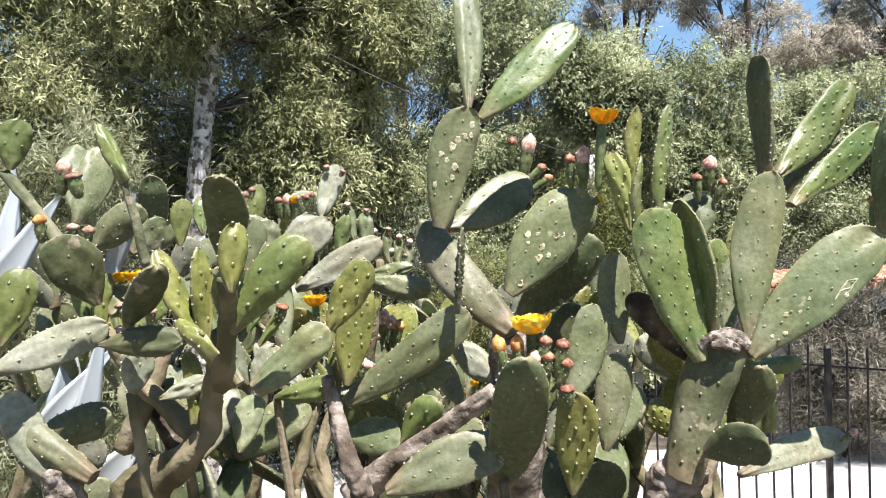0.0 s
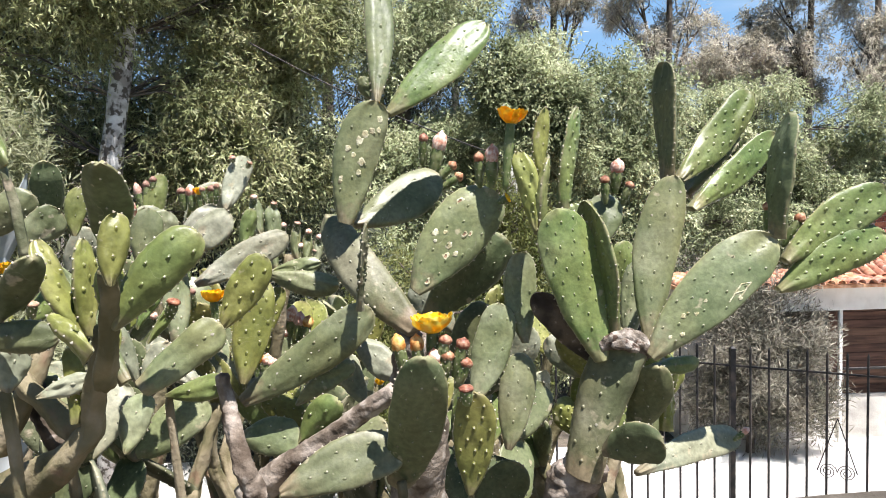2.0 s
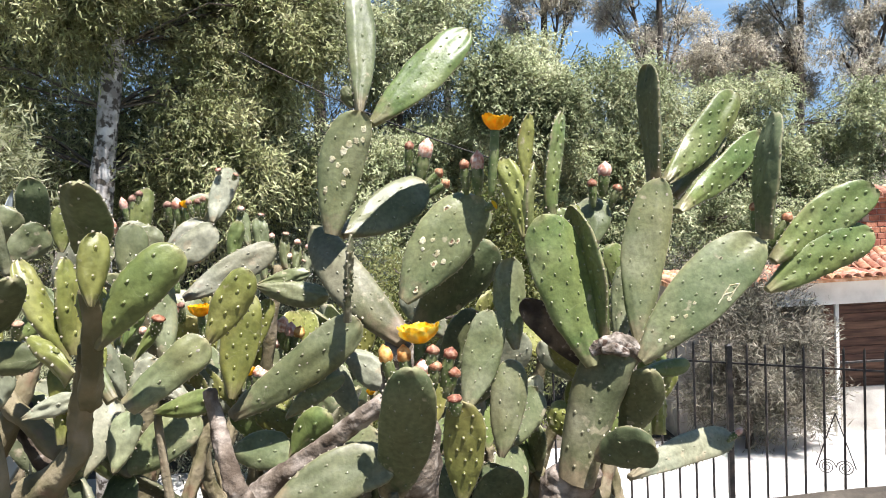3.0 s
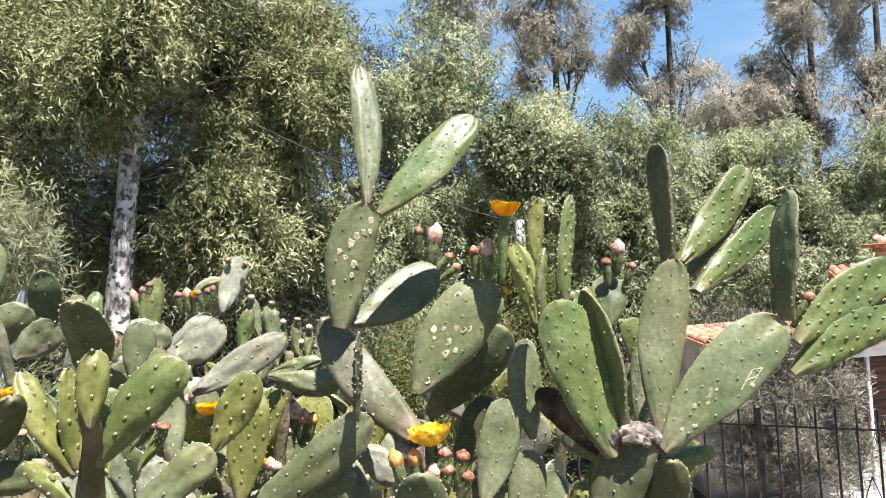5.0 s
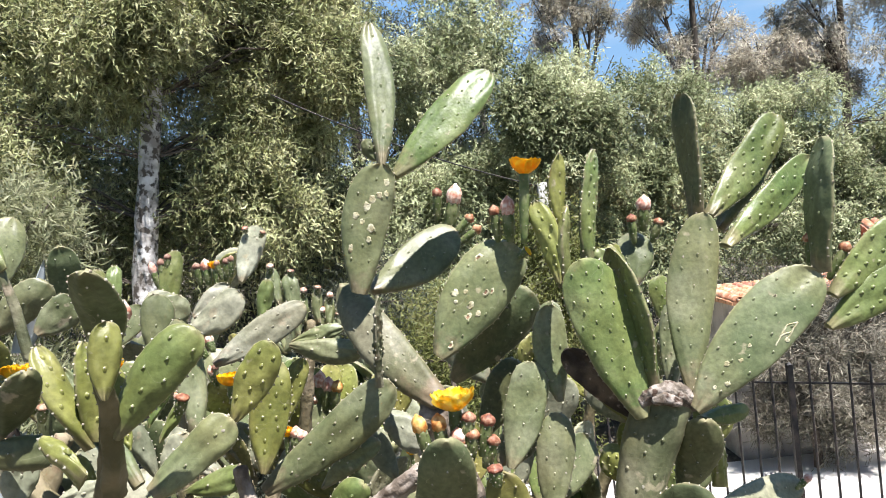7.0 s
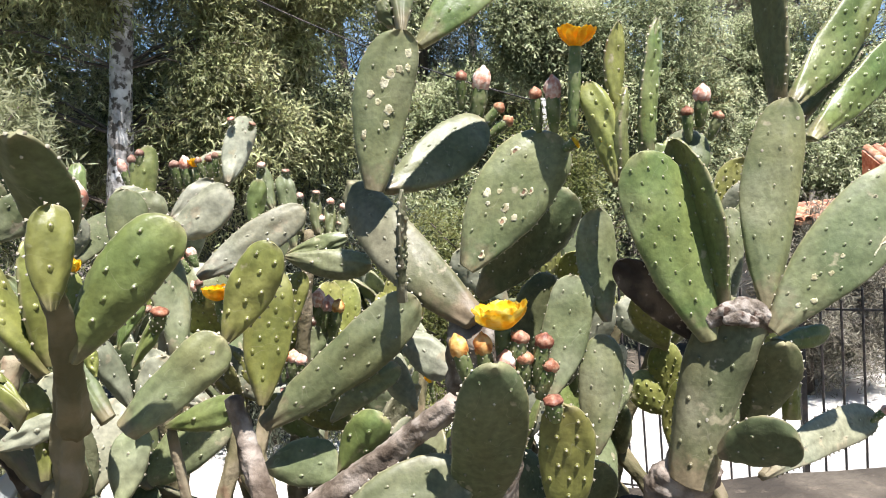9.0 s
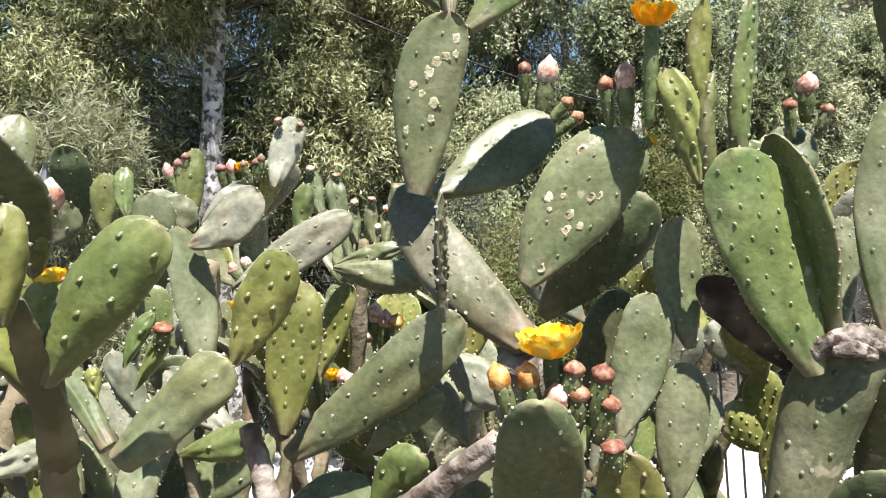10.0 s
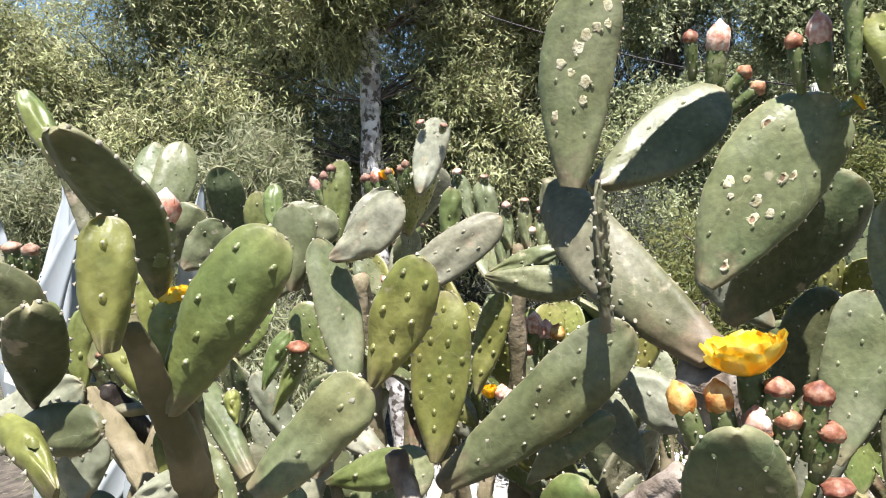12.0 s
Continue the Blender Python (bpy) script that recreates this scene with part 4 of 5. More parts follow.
# the higher roof behind, rising to the chimney
upper = link("upper_roof", [(7.75, 12.20, EAVE + 0.06), (12.8, 12.20, EAVE + 0.06), (12.8, 13.9, EAVE + 0.86), (7.75, 13.9, EAVE + 0.86), (7.75, 13.9, EAVE + 0.02), (12.8, 13.9, EAVE + 0.02)],
             [(0, 1, 2, 3), (0, 3, 4), (1, 5, 2), (3, 2, 5, 4), (0, 4, 5, 1)], M_TILE, house, smooth=False, label="sloping terracotta tile roof")
for row in range(5):
    for col in range(14):
        ob = new("tile", tile_mesh)
        ob.parent = upper
        y = 12.16 + row * 0.35
        ob.matrix_local = pose(7.86 + col * 0.172 + tr.uniform(-0.008, 0.008), y, EAVE + 0.08 + (y - 12.20) * 0.80 / 1.70, math.degrees(math.atan2(0.80, 1.70)), 0, tr.uniform(-2, 2))
chim = thing("chimney", "red brick chimney with a small tiled cap", "chimney", at=(8.52 * HS, 13.0 * HS, 1.45 + (EAVE + 0.3 - 1.45) * HS))
chim.scale = (HS, HS, HS)
for i in range(9):
    for k in range(3):
        box("brick", (-0.30 + 0.2 * k + 0.05 * (i % 2), -0.25, 0.02 + 0.105 * i), (-0.11 + 0.2 * k + 0.05 * (i % 2), 0.25, 0.115 + 0.105 * i), M_BRICK, chim, 0.006)
box("core", (-0.27, -0.235, -0.30), (0.31, 0.235, 0.95), M_STUCCO, chim)
for k in range(5):
    ob = new("tile", tile_mesh)
    ob.parent = chim
    ob.matrix_local = pose(-0.38 + 0.19 * k, -0.42, 0.99, 16, 0, 0)
box("cap", (-0.42, -0.4, 0.93), (0.44, 0.4, 1.0), M_TILE, chim)

# white post and sagging wires among the trees
pole = tagged(box("pole", (1.27, 7.95, YARD), (1.36, 8.04, 1.94), M_WHITE), "white painted concrete post behind the cacti", "post")


def wire(p, q, sag, r, label):
    p, q = Vector(p), Vector(q)
    pts = [p.lerp(q, k / 12) - Vector((0, 0, sag * 4 * (k / 12) * (1 - k / 12))) for k in range(13)]
    v, f = tube(pts, [r] * 13, 5, 0.0)
    return tagged(link("wire", v, f, M_IRON), label, "cable")


wire((-1.3, 7.9, 3.1), (1.31, 8.0, 1.90), 0.08, 0.007, "thin dark wire running to the white post")
wire((-4.6, 9.6, 3.5), (1.0, 9.2, 8.2), 0.25, 0.016, "black power cable crossing before the trees")
wire((-4.6, 9.7, 3.42), (1.0, 9.3, 8.05), 0.3, 0.012, "black power cable crossing before the trees")


# ---- agave and thicket builders ----
def agave_leaf(parent, base, tip, width, normal, bend=0.12):
    """A long stiff tapering leaf with a channelled face."""
    base = Vector(base)
    a, n, side, length = pad_axes(base, tip, normal)
    verts, faces = [], []
    num = 12
    prof = [(-1, 0.35), (-0.55, 0.05), (0, -0.10), (0.55, 0.05), (1, 0.35), (0.5, -0.12), (0, -0.32), (-0.5, -0.12)]
    for i in range(num + 1):
        s = i / num
        w = width / 2 * (0.75 + 0.25 * math.sin(math.pi * min(1, s * 1.6))) * (1 - s ** 3.2) + 0.002
        c = base + a * (s * length) + n * (bend * length * (s * (1 - s)))
        for u, h in prof:
            verts.append(c + side * (u * w) + n * (h * w * 0.5))
    q = len(prof)
    for i in range(num):
        for k in range(q):
            k2 = (k + 1) % q
            faces.append((i * q + k, i * q + k2, (i + 1) * q + k2, (i + 1) * q + k))
    faces.append(tuple(range(q)))
    faces.append(tuple(num * q + k for k in range(q))[::-1])
    return link("leaf", verts, faces, M_AGAVE, parent)


def thicket(label, x, y, top, joints, seed, kinds, buds=0.3):
    """A bushy cactus grown joint by joint from the ground."""
    g = random.Random(seed)
    t = thing("prickly_pear", label, "cactus", "prickly pear cacti")
    z0 = ground_height(x, y)
    first = Vector((x, y, z0 - 0.03))
    ends = []
    for k in range(3):
        e = first + Vector((g.uniform(-0.3, 0.3), g.uniform(-0.2, 0.2), (top - z0) * g.uniform(0.35, 0.55)))
        m = first.lerp(e, 0.5) + Vector((g.uniform(-0.06, 0.06), 0, 0))
        limb(t, [first + Vector((0.03 * k, 0, 0)), m, e], [0.034, 0.03, 0.026], "bole")
        ends.append((e, Vector((g.uniform(-0.5, 0.5), g.uniform(-0.3, 0.3), 1))))
    made = 0
    while ends and made < joints:
        e, d = ends.pop(0)
        for _ in range(g.choice((1, 2, 2, 3))):
            dd = (d.normalized() + Vector((g.uniform(-0.8, 0.8), g.uniform(-0.5, 0.5), g.uniform(-0.1, 0.7)))).normalized()
            ln = g.uniform(0.20, 0.31)
            tip = e + dd * ln
            if tip.z > top or tip.y < 2.55:
                continue
            az = g.uniform(-1.0, 1.0)
            kind = g.choice(kinds)
            p = pad(t, e - dd * 0.015, tip, ln * g.uniform(0.48, 0.62), (math.sin(az), -math.cos(az), g.uniform(-0.2, 0.35)), kind, knobs=0.0035 if kind == "young" else 0.0022, bend=g.uniform(-0.15, 0.15), fine=False)
            made += 1
            ends.append((tip, dd))
            if tip.z > top - 0.3 and g.random() < buds:
                for q in range(g.choice((1, 2, 3, 4))):
                    s, u = g.uniform(0.88, 0.97), g.uniform(-0.7, 0.7)
                    b = p["surf"](s, u, 1)
                    o = (dd + p["side"] * u * 0.6 + Vector((0, 0, 0.3))).normalized()
                    bud(t, b, b + o * g.uniform(0.06, 0.085), 0.0125, g.choice((M_BUD_DULL, M_BUD_DULL, M_BUD_PINK)))
    return t

# ---- the cacti, joint by joint ----

cactus_right = thing("prickly_pear", "tall prickly pear with grey-green forked pads beside an iron fence", "cactus", "prickly pear cacti", at=(0, 0, 0))
limb(cactus_right, [(0.624, 2.550, -0.678), (0.647, 2.550, 0.201), (0.678, 2.520, 0.535), (0.738, 2.490, 0.654)], [0.105, 0.089, 0.077, 0.069], "cork")
fork = pad(cactus_right, (0.714, 2.463, 0.610), (0.868, 2.447, 1.068), 0.165, (-0.500, -0.860, -0.020), "olive", thick=0.115, widest=0.86, neck=0.72, cup=0.0, bend=0.02, knobs=0.004, step=0.062)
limb(cactus_right, [(0.765, 2.425, 1.023), (0.804, 2.415, 1.044), (0.847, 2.412, 1.053), (0.889, 2.415, 1.034), (0.921, 2.425, 0.992)], [0.014, 0.026, 0.029, 0.027, 0.014], "crust", "crust", "pale corky crust")
limb(cactus_right, [(0.794, 2.395, 1.033), (0.828, 2.388, 1.037), (0.871, 2.395, 1.018)], [0.012, 0.020, 0.012], "crust", "crust", "pale corky crust")
pad(cactus_right, (0.768, 2.435, 0.979), (0.643, 2.495, 1.449), 0.186, (-0.060, -0.985, 0.160), "green")
pad(cactus_right, (0.817, 2.456, 1.040), (0.751, 2.534, 1.475), 0.189, (-0.963, -0.250, -0.100), "green", knobs=0.004)
pad(cactus_right, (0.922, 2.450, 1.034), (1.033, 2.535, 1.546), 0.142, (-0.160, -0.950, 0.250), "grey")
carved = pad(cactus_right, (0.912, 2.400, 0.994), (1.289, 2.370, 1.355), 0.184, (-0.120, -0.955, 0.260), "grey")
# joints standing in shade here take the green that is already darkened
pad(cactus_right, (1.027, 2.560, 1.537), (1.033, 2.570, 1.913), 0.148, (-0.987, -0.148, -0.057), "green_shaded")
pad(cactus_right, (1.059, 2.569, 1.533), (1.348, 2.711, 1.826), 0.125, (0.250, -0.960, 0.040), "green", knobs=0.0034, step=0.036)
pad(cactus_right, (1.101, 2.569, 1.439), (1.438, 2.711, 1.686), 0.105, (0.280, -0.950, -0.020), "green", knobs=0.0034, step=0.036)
pad(cactus_right, (1.132, 2.674, 1.487), (1.310, 2.706, 1.699), 0.107, (-0.637, -0.473, 0.609), "green_shaded")
pad(cactus_right, (1.304, 2.400, 1.345), (1.330, 2.420, 1.730), 0.148, (-0.994, -0.042, -0.102), "green_shaded")
pad(cactus_right, (1.333, 2.409, 1.275), (1.659, 2.431, 1.484), 0.132, (0.032, -0.998, 0.060), "green", knobs=0.0034, step=0.036)
pad(cactus_right, (1.317, 2.408, 1.185), (1.654, 2.392, 1.351), 0.128, (-0.105, -0.988, 0.115), "green", knobs=0.0034, step=0.036)
bud(cactus_right, (1.308, 2.460, 1.349), (1.305, 2.450, 1.461), 0.0151, M_BUD_RED, "green")
bud(cactus_right, (1.356, 2.460, 1.317), (1.417, 2.450, 1.420), 0.0151, M_BUD_RED, "green")
pad(cactus_right, (0.779, 2.500, 0.952), (0.582, 2.520, 1.192), 0.109, (-0.398, -0.882, -0.253), "dead", dots=False)
pad(cactus_right, (0.978, 2.838, 0.947), (1.031, 2.912, 1.248), 0.088, (-0.358, -0.889, 0.284), "grey", step=0.03)
pad(cactus_right, (0.886, 2.530, 0.717), (0.937, 2.390, 0.968), 0.123, (-0.348, -0.847, -0.403), "green_shaded")
pad(cactus_right, (0.761, 2.383, 0.716), (0.911, 2.277, 0.765), 0.152, (-0.700, -0.640, -0.300), "green_shaded")
pad(cactus_right, (0.860, 2.380, 0.641), (1.309, 2.660, 0.653), 0.104, (0.450, -0.742, 0.497), "pale", thick=0.024, widest=0.7, cup=0.0)
pad(cactus_right, (0.941, 2.456, 0.954), (1.099, 2.504, 0.949), 0.056, (0.291, -0.926, 0.240), "green")
pad(cactus_right, (0.993, 2.493, 0.732), (0.999, 2.507, 0.967), 0.100, (0.874, -0.486, 0.008), "young", knobs=0.004)
bud(cactus_right, (1.267, 2.610, 0.653), (1.314, 2.600, 0.698), 0.0105, M_BUD_PINK, "green")

cactus_mid = thing("prickly_pear", "tall prickly pear with scarred grey-green pads and open yellow flowers", "cactus", "prickly pear cacti", at=(0, 0, 0))
limb(cactus_mid, [(0.198, 2.800, -0.862), (0.196, 2.750, 0.229), (0.201, 2.500, 0.790), (0.188, 2.340, 1.090)], [0.125, 0.100, 0.080, 0.058], "cork")
pad(cactus_mid, (0.197, 2.300, 1.118), (-0.083, 2.560, 1.457), 0.130, (-0.200, -0.860, 0.400), "olive", thick=0.05, widest=0.5, neck=0.45)
pad(cactus_mid, (0.594, 2.490, 1.371), (0.611, 2.510, 1.612), 0.057, (0.931, -0.362, -0.035), "green", step=0.03)
spotted = pad(cactus_mid, (-0.006, 2.450, 1.422), (0.096, 2.455, 1.788), 0.140, (-0.001, -1.000, 0.002), "grey", bend=0.02, cup=0.03, widest=0.62, neck=0.32)
pad(cactus_mid, (0.131, 2.465, 1.750), (0.446, 2.570, 2.055), 0.132, (0.120, -0.855, 0.505), "green", thick=0.03, bend=-0.09, cup=0.0)
pad(cactus_mid, (0.008, 2.632, 1.413), (0.295, 2.775, 1.579), 0.152, (0.200, -0.860, 0.460), "grey", bend=-0.02, cup=0.0)
scarred = pad(cactus_mid, (0.199, 2.560, 1.196), (0.468, 2.600, 1.515), 0.200, (-0.030, -0.990, 0.100), "grey")
pad(cactus_mid, (0.235, 2.740, 1.086), (0.520, 2.700, 1.350), 0.185, (-0.150, -0.870, -0.460), "green_shaded")
pad(cactus_mid, (0.317, 2.800, 0.871), (0.451, 2.780, 1.122), 0.125, (-0.2, -0.95, -0.2), "green_shaded")
pad(cactus_mid, (0.352, 2.620, 0.831), (0.468, 2.660, 0.942), 0.120, (0.1, -0.95, 0.3), "grey")
pad(cactus_mid, (0.006, 2.550, 1.050), (0.124, 2.500, 0.938), 0.095, (-0.2, -0.9, 0.38), "pale")
pad(cactus_mid, (0.559, 2.600, 1.011), (0.555, 2.640, 1.309), 0.108, (0.050, -0.930, 0.360), "grey")
pad(cactus_mid, (0.383, 2.560, 0.834), (0.485, 2.600, 1.144), 0.128, (0.000, -0.930, 0.360), "grey")
pad(cactus_mid, (0.488, 2.530, 0.681), (0.542, 2.570, 0.984), 0.118, (-0.100, -0.950, 0.280), "grey")
pad(cactus_mid, (0.040, 2.262, 1.182), (0.064, 2.225, 1.428), 0.083, (0.985, -0.120, -0.083), "old", knobs=0.004, thick=0.018, step=0.024)
pad(cactus_mid, (-0.301, 2.300, 0.927), (0.071, 2.320, 1.177), 0.128, (-0.050, -0.995, 0.060), "grey", widest=0.72, neck=0.28, cup=0.02)
pad(cactus_mid, (0.581, 2.492, 1.384), (0.532, 2.508, 1.633), 0.074, (-0.165, -0.986, 0.031), "young", knobs=0.0034, step=0.03)
pad(cactus_mid, (0.596, 2.510, 1.532), (0.616, 2.520, 1.768), 0.055, (0.400, -0.910, 0.020), "young")
pad(cactus_mid, (0.675, 2.549, 1.424), (0.722, 2.571, 1.773), 0.078, (0.685, -0.727, -0.046), "green", knobs=0.0034, step=0.03)
pad(cactus_mid, (0.903, 2.894, 1.314), (0.917, 2.956, 1.502), 0.124, (-0.243, -0.916, 0.319), "grey")
pad(cactus_mid, (0.758, 2.697, 1.369), (0.743, 2.703, 1.466), 0.071, (-0.217, -0.976, 0.027), "green")
pad(cactus_mid, (0.802, 2.717, 1.367), (0.792, 2.703, 1.474), 0.064, (0.295, -0.951, -0.090), "young")
pad(cactus_mid, (0.073, 2.509, 1.804), (0.053, 2.491, 1.868), 0.042, (0.405, -0.904, -0.137), "green_shaded")
pad(cactus_mid, (0.095, 2.470, 1.778), (0.098, 2.620, 2.242), 0.092, (0.360, -0.830, 0.420), "grey", knobs=0.0026)
flower(cactus_mid, (0.489, 2.504, 1.516), (0.509, 2.500, 1.718), 0.055, M_PETAL_OR, 0.85, "green")
bud(cactus_mid, (0.453, 2.560, 1.522), (0.456, 2.550, 1.660), 0.0190, M_BUD_PINK, "green")
bud(cactus_mid, (0.419, 2.590, 1.524), (0.415, 2.580, 1.638), 0.0146, M_BUD_RED, "green")
bud(cactus_mid, (0.473, 2.560, 1.473), (0.509, 2.550, 1.493), 0.0136, M_PETAL_OR, "green")
bud(cactus_mid, (0.277, 2.830, 1.572), (0.313, 2.820, 1.728), 0.0230, M_BUD_PINK, "green")
bud(cactus_mid, (0.239, 2.830, 1.613), (0.249, 2.820, 1.722), 0.0150, M_BUD_RED, "green")
bud(cactus_mid, (0.287, 2.830, 1.552), (0.359, 2.820, 1.619), 0.0150, M_BUD_RED, "green")
bud(cactus_mid, (0.296, 2.830, 1.522), (0.383, 2.820, 1.578), 0.0150, M_BUD_RED, "green")
bud(cactus_mid, (0.950, 2.910, 1.500), (0.962, 2.900, 1.624), 0.0220, M_BUD_PINK, "green")
bud(cactus_mid, (0.915, 2.910, 1.460), (0.910, 2.900, 1.564), 0.0157, M_BUD_RED, "green")
bud(cactus_mid, (0.978, 2.910, 1.457), (1.009, 2.900, 1.540), 0.0157, M_BUD_RED, "green")

cactus_front = thing("prickly_pear", "prickly pear with red buds round a yellow flower", "cactus", "prickly pear cacti", at=(0, 0, 0))
pad(cactus_front, (0.136, 2.231, 0.695), (0.205, 1.949, 1.088), 0.146, (-0.174, -0.800, -0.575), "green_shaded", widest=0.66, neck=0.5)
flower(cactus_front, (0.235, 2.054, 1.049), (0.235, 2.050, 1.151), 0.060, M_PETAL, 0.95, "green")
bud(cactus_front, (0.168, 2.040, 1.029), (0.142, 2.030, 1.154), 0.0162, M_BUD_OR, "green")
bud(cactus_front, (0.200, 2.040, 1.028), (0.192, 2.030, 1.152), 0.0162, M_BUD_OR, "green")
bud(cactus_front, (0.236, 2.040, 1.026), (0.235, 2.030, 1.114), 0.0162, M_BUD_PINK, "green")
bud(cactus_front, (0.258, 2.040, 1.025), (0.272, 2.030, 1.108), 0.0162, M_BUD_RED, "green")
bud(cactus_front, (0.252, 2.040, 1.069), (0.268, 2.030, 1.148), 0.0162, M_BUD_RED, "green")
bud(cactus_front, (0.287, 2.040, 1.038), (0.314, 2.030, 1.139), 0.0162, M_BUD_RED, "green")
bud(cactus_front, (0.293, 2.040, 1.009), (0.321, 2.030, 1.088), 0.0162, M_BUD_RED, "green")
bud(cactus_front, (0.236, 2.040, 1.012), (0.233, 2.030, 1.092), 0.0162, M_BUD_RED, "green")
pad(cactus_front, (0.323, 2.052, 0.734), (0.334, 2.008, 1.006), 0.109, (-0.105, -0.982, -0.154), "young", knobs=0.0034)
bud(cactus_front, (0.316, 2.010, 0.972), (0.312, 2.000, 1.025), 0.0171, M_BUD_RED, "green")
limb(cactus_front, [(-0.304, 2.300, 0.644), (-0.146, 2.250, 0.769), (0.004, 2.200, 0.881), (0.133, 2.150, 0.981)], [0.042, 0.037, 0.030, 0.023], "cork")
pad(cactus_front, (-0.170, 2.094, 0.734), (0.157, 2.156, 0.824), 0.138, (0.084, -0.939, 0.334), "olive", thick=0.04)
limb(cactus_front, [(-0.235, 2.120, 0.713), (-0.263, 2.100, 0.798), (-0.295, 2.140, 0.907), (-0.328, 2.170, 1.035)], [0.032, 0.026, 0.022, 0.017], "cork")
pad(cactus_front, (-0.321, 2.345, 0.809), (-0.151, 2.355, 0.800), 0.116, (0.078, -0.951, 0.298), "grey")
pad(cactus_front, (-0.138, 2.295, 0.810), (-0.026, 2.255, 0.935), 0.089, (-0.238, -0.966, -0.097), "green", knobs=0.004)
pad(cactus_front, (-0.160, 2.394, 0.891), (0.011, 2.366, 1.012), 0.068, (-0.182, -0.983, 0.038), "grey")
pad(cactus_front, (0.029, 2.594, 0.827), (-0.038, 2.606, 0.996), 0.082, (0.118, -0.986, 0.114), "pale")

cactus_left = thing("prickly_pear", "prickly pear with yellow-green young pads on a corky brown trunk", "cactus", "prickly pear cacti", at=(0, 0, 0))
limb(cactus_left, [(-0.455, 1.760, 1.351), (-0.486, 1.840, 1.224), (-0.547, 1.950, 1.073)], [0.016, 0.021, 0.028], "bole")
limb(cactus_left, [(-0.543, 1.950, 1.209), (-0.581, 1.990, 1.067), (-0.619, 2.030, 0.932), (-0.749, 2.080, 0.819), (-0.899, 2.140, 0.729), (-0.80, 2.16, -0.06)], [0.018, 0.023, 0.031, 0.044, 0.052, 0.07], "bole")
pad(cactus_left, (-0.424, 1.692, 1.328), (-0.408, 1.708, 1.475), 0.064, (0.417, -0.908, 0.049), "young", knobs=0.003, bend=-0.1)
pad(cactus_left, (-0.503, 1.901, 1.383), (-0.429, 1.699, 1.589), 0.098, (-0.074, -0.724, -0.685), "green_shaded")
pad(cactus_left, (-0.476, 1.841, 1.221), (-0.289, 1.839, 1.427), 0.108, (0.061, -0.996, -0.063), "green", knobs=0.003, widest=0.70)
pad(cactus_left, (-0.608, 1.991, 1.165), (-0.697, 1.989, 1.418), 0.077, (0.815, -0.507, 0.281), "young", knobs=0.0034)
pad(cactus_left, (-0.602, 1.992, 1.182), (-0.589, 1.988, 1.414), 0.075, (0.920, -0.386, -0.062), "young", knobs=0.0034)
pad(cactus_left, (-0.297, 2.073, 1.178), (-0.182, 2.067, 1.358), 0.090, (0.084, -0.993, -0.088), "young", knobs=0.0034)
pad(cactus_left, (-0.287, 2.250, 0.990), (-0.236, 2.300, 1.279), 0.108, (0.185, -0.976, 0.118), "young", knobs=0.0034)
pad(cactus_left, (-0.473, 1.990, 1.047), (-0.286, 2.030, 1.192), 0.092, (0.020, -0.990, 0.050), "grey", thick=0.05, widest=0.76, neck=0.55)
pad(cactus_left, (-0.524, 2.689, 1.226), (-0.231, 2.791, 1.379), 0.106, (0.277, -0.955, 0.107), "pale")
pad(cactus_left, (-0.327, 2.942, 1.230), (-0.070, 2.908, 1.186), 0.091, (-0.104, -0.984, 0.145), "grey")
pad(cactus_left, (-0.331, 2.994, 1.233), (-0.140, 2.986, 1.269), 0.058, (-0.049, -0.998, 0.049), "grey")
pad(cactus_left, (-0.617, 2.444, 1.304), (-0.591, 2.456, 1.484), 0.093, (0.315, -0.949, 0.016), "grey")
pad(cactus_left, (-0.507, 2.404, 1.069), (-0.554, 2.466, 1.402), 0.099, (0.716, -0.661, 0.223), "grey")
pad(cactus_left, (-0.508, 2.440, 1.357), (-0.346, 2.460, 1.457), 0.098, (0.100, -0.950, 0.250), "pale")
pad(cactus_left, (-0.597, 2.495, 1.362), (-0.550, 2.505, 1.473), 0.098, (0.422, -0.902, -0.091), "grey")
pad(cactus_left, (-0.477, 2.941, 1.470), (-0.411, 3.009, 1.663), 0.089, (0.406, -0.896, 0.178), "pale")
pad(cactus_left, (-0.410, 2.893, 1.328), (-0.373, 2.907, 1.473), 0.059, (0.297, -0.955, 0.013), "green")
pad(cactus_left, (-0.316, 2.993, 1.328), (-0.323, 3.007, 1.478), 0.061, (0.247, -0.964, 0.096), "grey")
pad(cactus_left, (-0.375, 2.838, 0.952), (-0.271, 2.862, 1.192), 0.078, (0.196, -0.981, 0.010), "young", knobs=0.004)
pad(cactus_left, (-0.489, 2.243, 0.965), (-0.308, 2.207, 1.007), 0.070, (-0.234, -0.948, 0.217), "green")
pad(cactus_left, (-0.495, 1.912, 1.214), (-0.507, 1.908, 1.363), 0.067, (0.620, -0.784, 0.030), "young", knobs=0.004)
flower(cactus_left, (-0.508, 1.924, 1.324), (-0.505, 1.920, 1.351), 0.028, M_PETAL, 0.80, "green")
bud(cactus_left, (-0.466, 1.850, 1.410), (-0.427, 1.840, 1.504), 0.0169, M_BUD_PINK, "green")
pad(cactus_left, (-1.589, 3.300, 1.514), (-1.631, 3.420, 1.844), 0.125, (0.617, -0.777, 0.127), "grey")
pad(cactus_left, (-1.585, 3.260, 1.491), (-1.510, 3.420, 1.828), 0.150, (0.592, -0.803, -0.062), "grey")
